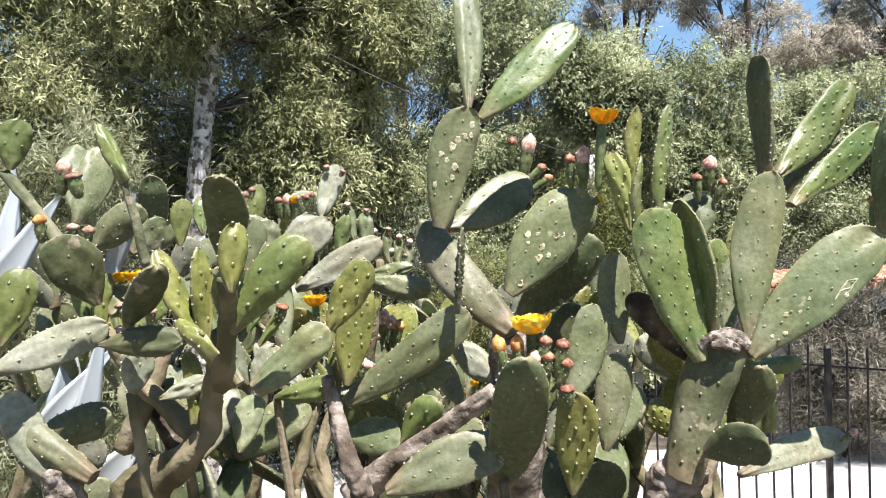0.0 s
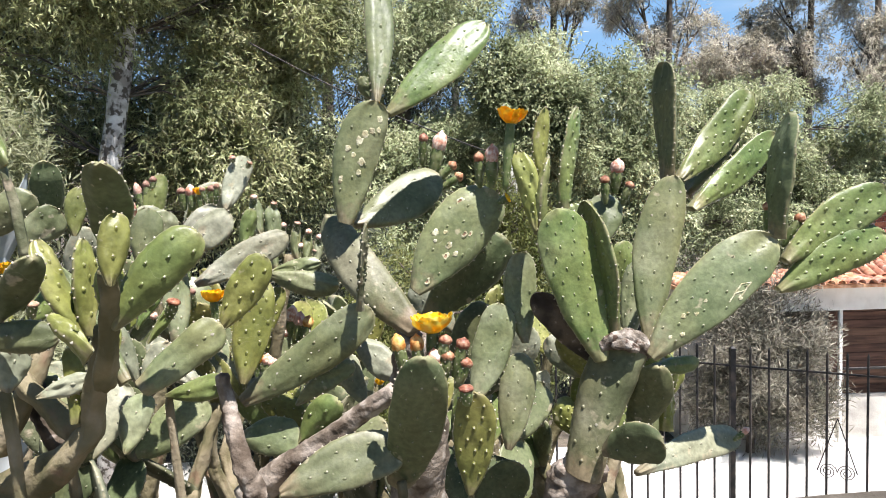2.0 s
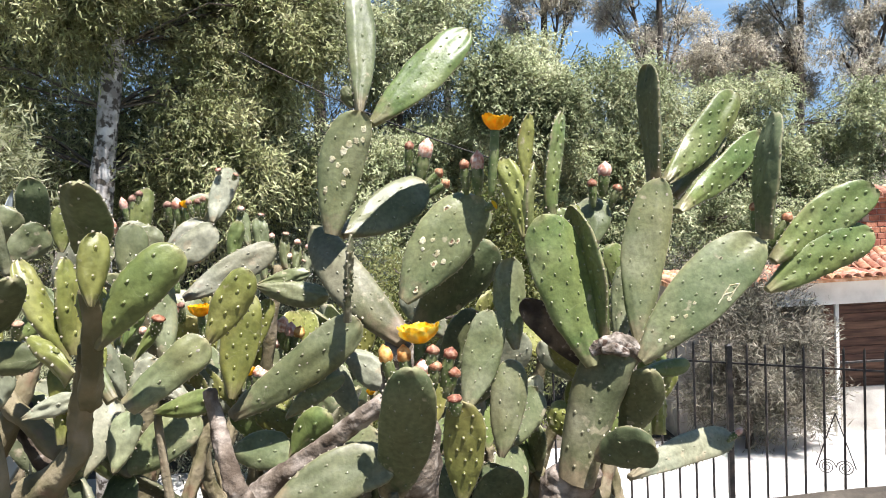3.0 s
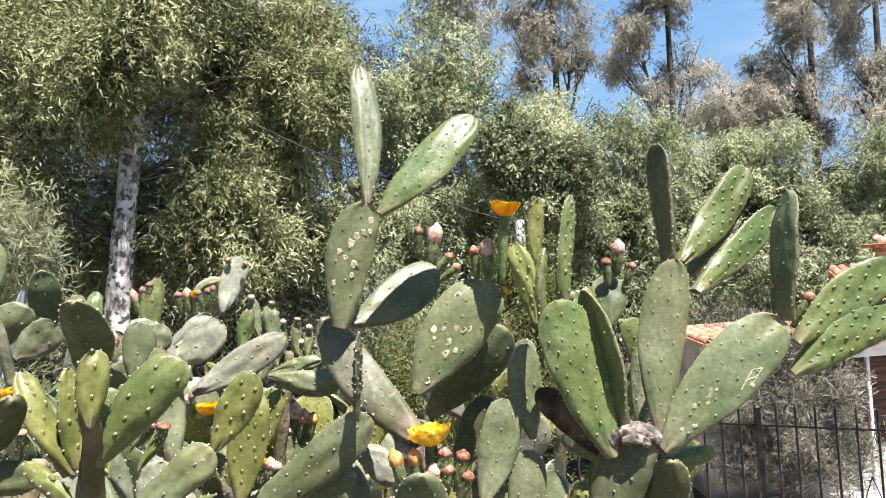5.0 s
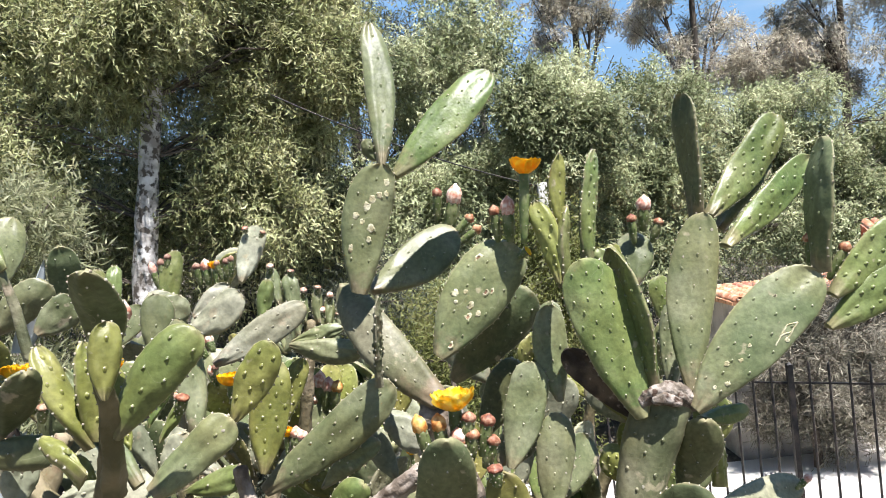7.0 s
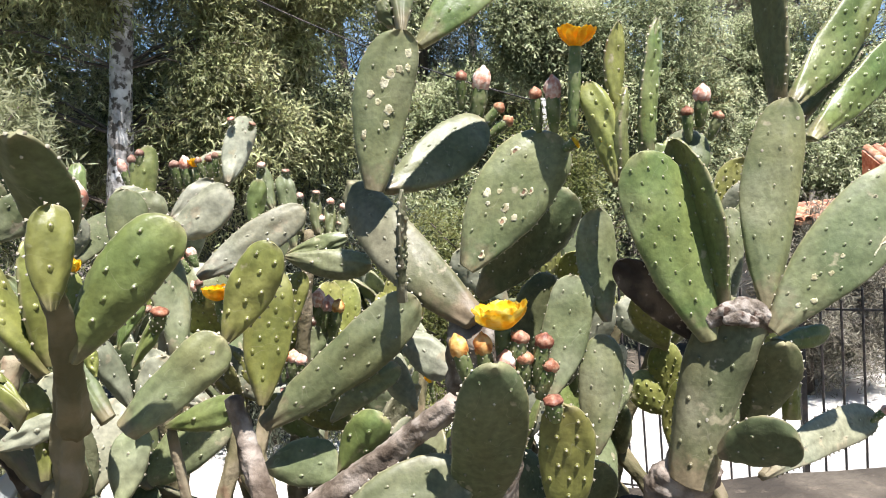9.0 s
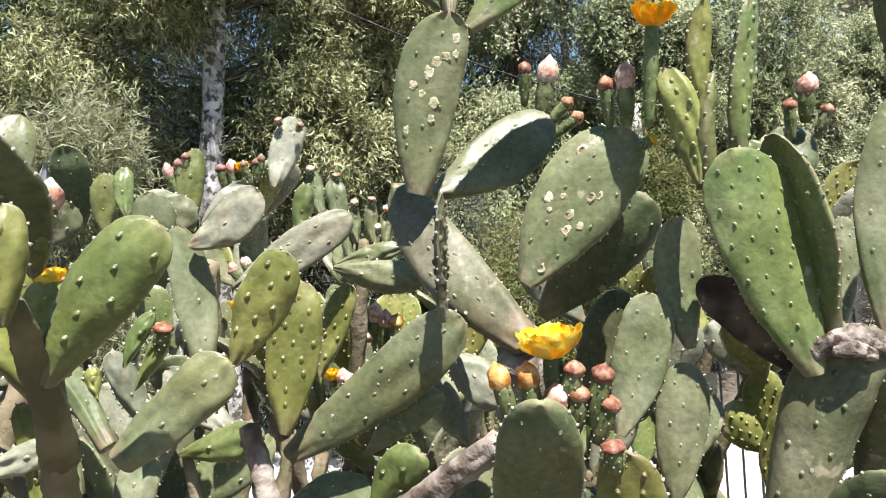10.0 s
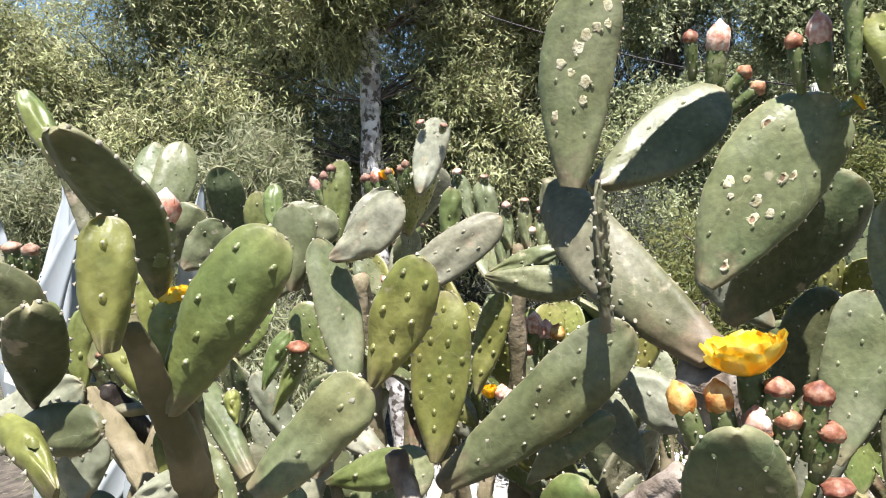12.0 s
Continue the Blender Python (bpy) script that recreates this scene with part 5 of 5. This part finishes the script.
pad(cactus_left, (-1.254, 3.245, 1.395), (-1.182, 3.105, 1.665), 0.122, (0.497, -0.708, -0.501), "green_shaded")
pad(cactus_left, (-1.137, 2.793, 1.378), (-1.019, 2.857, 1.477), 0.121, (0.510, -0.858, -0.060), "grey")
pad(cactus_left, (-0.819, 2.092, 1.593), (-0.890, 2.108, 1.751), 0.049, (0.812, -0.421, 0.404), "green")
limb(cactus_left, [(-0.781, 2.100, 1.373), (-0.802, 2.100, 1.495), (-0.827, 2.100, 1.599)], [0.014, 0.012, 0.009], "old")
pad(cactus_left, (-0.743, 1.876, 1.248), (-0.610, 1.774, 1.377), 0.083, (0.371, -0.503, -0.780), "green_shaded")
pad(cactus_left, (-0.798, 1.875, 1.197), (-0.597, 1.825, 1.209), 0.073, (-0.247, -0.933, 0.261), "green_shaded")
pad(cactus_left, (-1.005, 2.193, 1.205), (-1.025, 2.207, 1.369), 0.053, (0.707, -0.692, 0.149), "green", knobs=0.004)
pad(cactus_left, (-0.970, 2.192, 1.173), (-0.942, 2.208, 1.347), 0.051, (0.679, -0.733, -0.042), "green", knobs=0.004)
pad(cactus_left, (-0.432, 1.594, 1.204), (-0.514, 1.626, 1.286), 0.034, (0.613, -0.304, 0.729), "young", knobs=0.004)
pad(cactus_left, (-0.769, 1.944, 1.063), (-0.756, 1.956, 1.174), 0.081, (0.690, -0.724, -0.013), "pale")
pad(cactus_left, (-0.720, 1.994, 1.035), (-0.595, 2.006, 1.074), 0.050, (0.054, -0.992, 0.113), "pale")
limb(cactus_left, [(-1.020, 2.200, 1.161), (-0.924, 2.200, 1.142), (-0.807, 2.200, 1.140)], [0.015, 0.013, 0.011], "old")
pad(cactus_left, (-0.540, 2.064, 1.045), (-0.723, 2.116, 1.328), 0.054, (0.578, -0.651, 0.493), "grey", widest=0.5, neck=0.6)
pad(cactus_left, (-0.488, 2.094, 1.145), (-0.417, 2.086, 1.243), 0.032, (0.252, -0.931, -0.263), "green")
bud(cactus_left, (-0.429, 2.080, 1.205), (-0.411, 2.070, 1.255), 0.0152, M_BUD_RED, "green")
pad(cactus_left, (-0.533, 2.145, 1.172), (-0.473, 2.155, 1.260), 0.034, (0.348, -0.928, -0.131), "green")
pad(cactus_left, (-0.609, 2.341, 0.985), (-0.656, 2.309, 1.166), 0.060, (0.591, -0.806, 0.010), "pale")
pad(cactus_left, (-0.579, 2.342, 0.943), (-0.517, 2.358, 1.097), 0.097, (0.367, -0.929, -0.056), "pale")
pad(cactus_left, (-0.568, 2.097, 1.128), (-0.570, 2.103, 1.183), 0.028, (0.572, -0.814, 0.104), "young")

cactus_back = thing("prickly_pear", "crowded back prickly pear with narrow pads and pink buds", "cactus", "prickly pear cacti", at=(0, 0, 0))
limb(cactus_back, [(-0.862, 3.100, 0.303), (-0.768, 3.050, 0.878), (-0.714, 3.000, 1.273)], [0.036, 0.030, 0.024], "bole")
limb(cactus_back, [(-0.486, 3.300, 0.160), (-0.385, 3.250, 0.781), (-0.290, 3.200, 1.280)], [0.036, 0.028, 0.022], "bole")
pad(cactus_back, (-0.754, 2.991, 1.372), (-0.726, 3.029, 1.608), 0.081, (0.368, -0.923, 0.108), "green", knobs=0.004)
bud(cactus_back, (-0.790, 3.010, 1.477), (-0.810, 3.000, 1.576), 0.0127, M_BUD_PINK, "green")
bud(cactus_back, (-0.774, 3.010, 1.493), (-0.771, 3.000, 1.585), 0.0127, M_BUD_DULL, "green")
bud(cactus_back, (-0.753, 3.010, 1.524), (-0.745, 3.000, 1.600), 0.0119, M_BUD_DULL, "green")
pad(cactus_back, (-0.945, 2.994, 1.425), (-0.951, 3.026, 1.577), 0.059, (0.424, -0.882, 0.205), "green", knobs=0.004)
pad(cactus_back, (-0.634, 2.495, 1.376), (-0.588, 2.525, 1.485), 0.105, (0.404, -0.911, 0.082), "pale")
pad(cactus_back, (-0.525, 2.544, 1.397), (-0.417, 2.586, 1.480), 0.073, (0.335, -0.941, 0.042), "pale")
pad(cactus_back, (-0.359, 2.994, 1.366), (-0.387, 3.026, 1.509), 0.050, (0.170, -0.955, 0.245), "grey")
pad(cactus_back, (-0.324, 2.995, 1.354), (-0.317, 3.025, 1.482), 0.044, (0.526, -0.834, 0.166), "grey")
bud(cactus_back, (-0.385, 3.010, 1.487), (-0.381, 3.000, 1.526), 0.0118, M_BUD_PINK, "green")
bud(cactus_back, (-0.314, 3.010, 1.463), (-0.308, 3.000, 1.496), 0.0110, M_BUD_DULL, "green")
pad(cactus_back, (-0.318, 3.195, 1.274), (-0.316, 3.225, 1.396), 0.044, (0.577, -0.796, 0.183), "grey")
bud(cactus_back, (-0.316, 3.210, 1.371), (-0.306, 3.200, 1.415), 0.0120, M_BUD_PINK, "green")
pad(cactus_back, (-0.266, 3.195, 1.269), (-0.260, 3.225, 1.398), 0.044, (0.563, -0.811, 0.160), "grey")
bud(cactus_back, (-0.260, 3.210, 1.373), (-0.250, 3.200, 1.417), 0.0120, M_BUD_DULL, "green")
pad(cactus_back, (-0.228, 3.195, 1.246), (-0.215, 3.225, 1.367), 0.044, (0.554, -0.821, 0.138), "grey")
bud(cactus_back, (-0.215, 3.210, 1.342), (-0.206, 3.200, 1.386), 0.0120, M_BUD_PINK, "green")
pad(cactus_back, (-0.188, 3.196, 1.242), (-0.172, 3.224, 1.345), 0.044, (0.546, -0.825, 0.143), "grey")
bud(cactus_back, (-0.173, 3.210, 1.320), (-0.164, 3.200, 1.364), 0.0120, M_BUD_PINK, "green")
pad(cactus_back, (-0.349, 3.195, 1.231), (-0.347, 3.225, 1.358), 0.044, (0.586, -0.791, 0.175), "grey")
bud(cactus_back, (-0.347, 3.210, 1.333), (-0.336, 3.200, 1.377), 0.0120, M_BUD_DULL, "green")
pad(cactus_back, (-0.252, 3.196, 1.202), (-0.251, 3.224, 1.311), 0.044, (0.554, -0.807, 0.206), "grey")
bud(cactus_back, (-0.252, 3.210, 1.286), (-0.241, 3.200, 1.331), 0.0120, M_BUD_PINK, "green")
pad(cactus_back, (-0.206, 3.196, 1.179), (-0.190, 3.224, 1.286), 0.044, (0.547, -0.826, 0.137), "grey")
bud(cactus_back, (-0.191, 3.210, 1.262), (-0.181, 3.200, 1.306), 0.0120, M_BUD_DULL, "green")
bud(cactus_back, (-0.546, 2.960, 1.488), (-0.559, 2.950, 1.557), 0.0099, M_BUD_DULL, "green")
bud(cactus_back, (-0.512, 2.960, 1.492), (-0.504, 2.950, 1.569), 0.0099, M_BUD_DULL, "green")
bud(cactus_back, (-0.443, 2.960, 1.642), (-0.445, 2.950, 1.666), 0.0099, M_BUD_PINK, "green")
bud(cactus_back, (-0.395, 2.960, 1.621), (-0.379, 2.950, 1.643), 0.0099, M_BUD_DULL, "green")
flower(cactus_back, (-0.580, 3.004, 1.456), (-0.581, 3.000, 1.529), 0.029, M_PETAL_OR, 0.60, "green")
bud(cactus_back, (-0.610, 3.010, 1.471), (-0.614, 3.000, 1.566), 0.0168, M_BUD_PINK, "green")
bud(cactus_back, (-0.639, 3.010, 1.472), (-0.648, 3.000, 1.556), 0.0147, M_BUD_DULL, "green")
bud(cactus_back, (-0.547, 3.010, 1.480), (-0.532, 3.000, 1.563), 0.0147, M_BUD_DULL, "green")
flower(cactus_back, (-0.406, 2.454, 1.131), (-0.408, 2.450, 1.197), 0.043, M_PETAL_OR, 0.90, "green")
flower(cactus_back, (0.077, 2.704, 0.806), (0.075, 2.700, 0.866), 0.023, M_PETAL_OR, 0.60, "green")
flower(cactus_back, (-0.397, 3.004, 0.823), (-0.390, 3.000, 0.893), 0.034, M_PETAL_OR, 0.60, "green")
bud(cactus_back, (-0.343, 3.010, 0.837), (-0.333, 3.000, 0.910), 0.0201, M_BUD_PINK, "green")
bud(cactus_back, (-0.368, 3.010, 0.831), (-0.353, 3.000, 0.927), 0.0186, M_BUD_PINK, "green")
bud(cactus_back, (-0.351, 3.310, 0.914), (-0.339, 3.300, 1.065), 0.0228, M_BUD_PINK, "green")
bud(cactus_back, (-0.324, 3.310, 0.912), (-0.296, 3.300, 1.067), 0.0227, M_BUD_PINK, "green")
bud(cactus_back, (-0.298, 3.310, 0.909), (-0.265, 3.300, 1.039), 0.0227, M_BUD_PINK, "green")
bud(cactus_back, (-0.274, 3.310, 0.889), (-0.229, 3.300, 1.021), 0.0226, M_BUD_OR, "green")
bud(cactus_back, (-0.383, 3.310, 0.881), (-0.371, 3.300, 0.979), 0.0229, M_BUD_DULL, "green")
bud(cactus_back, (-0.348, 3.310, 0.878), (-0.334, 3.300, 0.986), 0.0228, M_BUD_PINK, "green")
pad(cactus_back, (-0.367, 3.293, 0.812), (-0.327, 3.307, 0.966), 0.113, (0.179, -0.983, 0.038), "grey")

cactus_far_left = thing("prickly_pear", "old prickly pear with pale dry pads and pink buds", "cactus", "prickly pear cacti", at=(0, 0, 0))
pad(cactus_far_left, (-0.910, 2.076, 1.280), (-0.962, 1.974, 1.452), 0.134, (0.604, -0.752, -0.263), "green_shaded")
pad(cactus_far_left, (-1.328, 2.892, 1.386), (-1.136, 2.908, 1.539), 0.132, (0.216, -0.960, -0.177), "grey")
pad(cactus_far_left, (-1.078, 3.094, 1.384), (-1.052, 3.106, 1.570), 0.083, (0.362, -0.932, 0.006), "green")
pad(cactus_far_left, (-1.033, 1.844, 1.214), (-0.968, 1.856, 1.387), 0.096, (0.466, -0.877, -0.116), "green")
pad(cactus_far_left, (-1.230, 2.089, 1.100), (-0.926, 2.161, 1.207), 0.103, (0.215, -0.976, 0.040), "pale")
pad(cactus_far_left, (-1.175, 2.193, 0.887), (-0.964, 2.207, 0.941), 0.110, (0.028, -0.991, 0.134), "grey")
pad(cactus_far_left, (-0.984, 1.942, 0.838), (-1.100, 1.958, 1.069), 0.094, (0.605, -0.714, 0.353), "pale")
limb(cactus_far_left, [(-0.768, 2.250, 0.813), (-0.827, 2.250, 0.915), (-0.900, 2.250, 1.068), (-0.926, 2.200, 1.184)], [0.043, 0.038, 0.033, 0.024], "dead")
pad(cactus_far_left, (-1.253, 2.295, 1.659), (-1.216, 2.305, 1.803), 0.092, (0.521, -0.850, -0.079), "green")
limb(cactus_far_left, [(-1.271, 2.300, 1.644), (-1.142, 2.200, 1.554), (-1.014, 2.100, 1.442)], [0.015, 0.017, 0.018], "old")
pad(cactus_far_left, (-0.822, 2.394, 0.830), (-0.925, 2.406, 1.003), 0.107, (0.351, -0.896, 0.273), "grey")
bud(cactus_far_left, (-1.275, 2.610, 1.590), (-1.253, 2.600, 1.711), 0.0208, M_BUD_PINK, "green")
bud(cactus_far_left, (-1.218, 2.610, 1.578), (-1.230, 2.600, 1.663), 0.0246, M_BUD_DULL, "green")
flower(cactus_far_left, (-0.869, 2.224, 1.224), (-0.864, 2.220, 1.313), 0.040, M_PETAL_OR, 0.80, "green")
flower(cactus_far_left, (-0.926, 2.264, 1.215), (-0.930, 2.260, 1.315), 0.033, M_PETAL_OR, 0.60, "green")
bud(cactus_far_left, (-0.884, 2.210, 1.221), (-0.875, 2.200, 1.283), 0.0160, M_BUD_DULL, "green")
bud(cactus_far_left, (-0.851, 2.210, 1.220), (-0.836, 2.200, 1.278), 0.0144, M_BUD_DULL, "green")
bud(cactus_far_left, (-0.904, 2.210, 1.214), (-0.909, 2.200, 1.264), 0.0144, M_BUD_DULL, "green")
bud(cactus_far_left, (-0.832, 2.210, 1.195), (-0.819, 2.200, 1.244), 0.0144, M_BUD_DULL, "green")
bud(cactus_far_left, (-0.982, 2.110, 1.424), (-0.974, 2.100, 1.493), 0.0152, M_BUD_DULL, "green")
bud(cactus_far_left, (-0.952, 2.110, 1.408), (-0.928, 2.100, 1.483), 0.0137, M_BUD_DULL, "green")
bud(cactus_far_left, (-1.066, 2.110, 1.444), (-1.065, 2.100, 1.520), 0.0152, M_BUD_OR, "green")
pad(cactus_far_left, (-0.938, 2.197, 1.226), (-0.893, 2.253, 1.298), 0.089, (0.551, -0.788, 0.274), "grey")

limb(cactus_far_left, [(-0.944, 2.180, 1.188), (-0.886, 2.170, 1.100), (-0.819, 2.150, 1.015), (-0.691, 2.130, 0.913)], [0.020, 0.025, 0.030, 0.034], "bole")
limb(cactus_far_left, [(-0.782, 2.220, 1.151), (-0.837, 2.180, 1.016), (-0.905, 2.160, 0.847)], [0.024, 0.028, 0.030], "bole")
limb(cactus_far_left, [(-0.962, 1.950, 0.758), (-0.970, 1.950, 0.878)], [0.040, 0.046], "crust", "stump", "pale corky stump")
pad(cactus_far_left, (-0.879, 1.930, 0.857), (-1.200, 1.970, 1.067), 0.080, (0.2, -0.92, 0.26), "olive", thick=0.05, neck=0.5)
pad(cactus_far_left, (-0.754, 2.250, 0.887), (-0.852, 2.280, 1.029), 0.085, (0.1, -0.90, 0.42), "grey")
pad(cactus_left, (-0.647, 2.020, 0.962), (-0.654, 2.020, 1.148), 0.050, (0.3, -0.93, 0.2), "young", neck=0.5)
pad(cactus_left, (-0.567, 2.120, 0.848), (-0.522, 2.160, 0.993), 0.080, (0.2, -0.90, 0.38), "grey")
pad(cactus_left, (-0.424, 2.350, 0.958), (-0.591, 2.420, 1.090), 0.075, (0.1, -0.90, 0.42), "pale")

agave = thing("agave", "large blue-grey agave with stiff upright leaves", "agave", "agave", at=(0, 0, 0))
agave_leaf(agave, (-1.481, 2.700, 0.752), (-1.183, 2.750, 1.064), 0.084, (0.239, -0.968, -0.073))
agave_leaf(agave, (-1.745, 2.750, 1.098), (-1.320, 2.700, 1.604), 0.140, (0.014, -0.994, -0.110))
agave_leaf(agave, (-1.328, 2.700, 0.501), (-1.054, 2.700, 0.772), 0.128, (0.081, -0.993, -0.082))
agave_leaf(agave, (-1.752, 3.000, 1.048), (-1.672, 3.000, 1.773), 0.084, (0.849, -0.519, -0.094))
agave_leaf(agave, (-1.504, 2.900, 0.698), (-1.442, 2.900, 1.049), 0.145, (0.626, -0.772, -0.110))
agave_leaf(agave, (-1.806, 2.800, 1.037), (-1.752, 2.800, 1.606), 0.103, (0.736, -0.673, -0.070))
agave_leaf(agave, (-1.375, 3.100, 1.288), (-1.242, 3.100, 1.626), 0.087, (0.754, -0.586, -0.296))
agave_leaf(agave, (-1.760, 2.800, 0.679), (-1.736, 2.800, 0.962), 0.103, (0.724, -0.687, -0.063))
agave_leaf(agave, (-1.302, 2.620, 0.684), (-1.188, 2.660, 1.154), 0.085, (0.5, -0.86, -0.05))
agave_leaf(agave, (-1.749, 2.900, 1.185), (-1.622, 2.950, 1.684), 0.105, (0.3, -0.95, -0.05))
# ring scars and carved lines
scar(spotted, 0.86, 0.52, 0.0132)
scar(spotted, 0.72, 0.10, 0.0144)
scar(spotted, 0.76, 0.35, 0.0120)
scar(spotted, 0.66, -0.05, 0.0156)
scar(spotted, 0.58, -0.42, 0.0120)
scar(spotted, 0.54, -0.12, 0.0108)
scar(spotted, 0.50, 0.32, 0.0144)
scar(spotted, 0.42, 0.28, 0.0120)
scar(spotted, 0.33, -0.50, 0.0120)
scar(spotted, 0.78, 0.62, 0.0096)
scar(scarred, 0.76, -0.58, 0.0172, True)
scar(scarred, 0.45, -0.55, 0.0126, False)
scar(scarred, 0.50, -0.30, 0.0092, False)
scar(scarred, 0.44, 0.05, 0.0172, False)
scar(scarred, 0.58, 0.22, 0.0138, True)
scar(scarred, 0.61, 0.36, 0.0115, True)
scar(scarred, 0.36, 0.22, 0.0138, True)
scar(scarred, 0.42, 0.42, 0.0115, False)
scar(scarred, 0.12, 0.30, 0.0138, True)
scar(scarred, 0.40, -0.42, 0.0080, False)
scratch(carved, 0.54, 0.66, 0.66, 0.50, 0.005)
scratch(carved, 0.59, 0.82, 0.71, 0.66, 0.005)
scratch(carved, 0.60, 0.60, 0.66, 0.74, 0.005)
scratch(carved, 0.66, 0.50, 0.71, 0.66, 0.005)
scar(carved, 0.16, 0.10, 0.009)
scar(carved, 0.30, -0.10, 0.010)
scar(carved, 0.36, 0.20, 0.008)
scar(carved, 0.60, 0.80, 0.009)
scar(carved, 0.22, 0.45, 0.009)
scar(carved, 0.45, 0.10, 0.007)
limb(cactus_front, [(-0.227, 2.260, -0.06), (-0.237, 2.230, 0.337), (-0.267, 2.200, 0.674)], [0.016, 0.011, 0.007], "bole")
limb(cactus_front, [(0.186, 2.220, -0.06), (0.176, 2.190, 0.362), (0.146, 2.160, 0.725)], [0.026, 0.019, 0.013], "bole")
limb(cactus_front, [(0.364, 2.120, -0.06), (0.354, 2.090, 0.367), (0.324, 2.060, 0.734)], [0.019, 0.013, 0.009], "bole")
limb(cactus_far_left, [(-0.728, 2.310, -0.06), (-0.738, 2.280, 0.406), (-0.768, 2.250, 0.813)], [0.026, 0.019, 0.013], "bole")
limb(cactus_far_left, [(-0.948, 2.010, -0.06), (-0.958, 1.980, 0.418), (-0.988, 1.950, 0.835)], [0.021, 0.015, 0.011], "bole")
limb(cactus_far_left, [(-1.138, 2.260, -0.06), (-1.148, 2.230, 0.443), (-1.178, 2.200, 0.885)], [0.019, 0.013, 0.009], "bole")
limb(cactus_left, [(-0.735, 2.010, -0.06), (-0.745, 1.980, 0.530), (-0.775, 1.950, 1.061)], [0.024, 0.017, 0.012], "bole")
limb(cactus_left, [(-0.453, 2.310, -0.06), (-0.463, 2.280, 0.481), (-0.493, 2.250, 0.962)], [0.021, 0.015, 0.011], "bole")

# dense growth behind and between
TONES = ("grey", "grey", "pale", "green", "young")
for k, (x, y, top, num) in enumerate(((-0.85, 3.15, 1.36, 16), (-0.35, 3.3, 1.30, 16), (0.1, 3.2, 1.05, 14), (0.55, 3.35, 0.95, 14), (0.95, 3.2, 0.85, 12), (-1.35, 3.3, 1.5, 16),
                                      (-1.8, 3.1, 1.5, 14), (-0.7, 3.75, 1.66, 16), (-1.15, 3.8, 1.62, 16), (-0.15, 3.75, 1.45, 14), (0.75, 3.7, 1.55, 14), (1.15, 3.6, 1.25, 10), (-2.2, 3.5, 1.6, 14))):
    thicket("bushy prickly pear with crowded grey-green pads and buds", x, y, top, num, 60 + k, TONES, 0.22)
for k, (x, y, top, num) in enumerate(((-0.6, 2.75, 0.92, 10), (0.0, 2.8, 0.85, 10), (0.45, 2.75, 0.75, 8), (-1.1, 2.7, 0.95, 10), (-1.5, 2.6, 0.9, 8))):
    thicket("low prickly pear with shaded pads under the tall plants", x, y, top, num, 90 + k, ("grey", "green_shaded", "pale", "old"), 0.0)
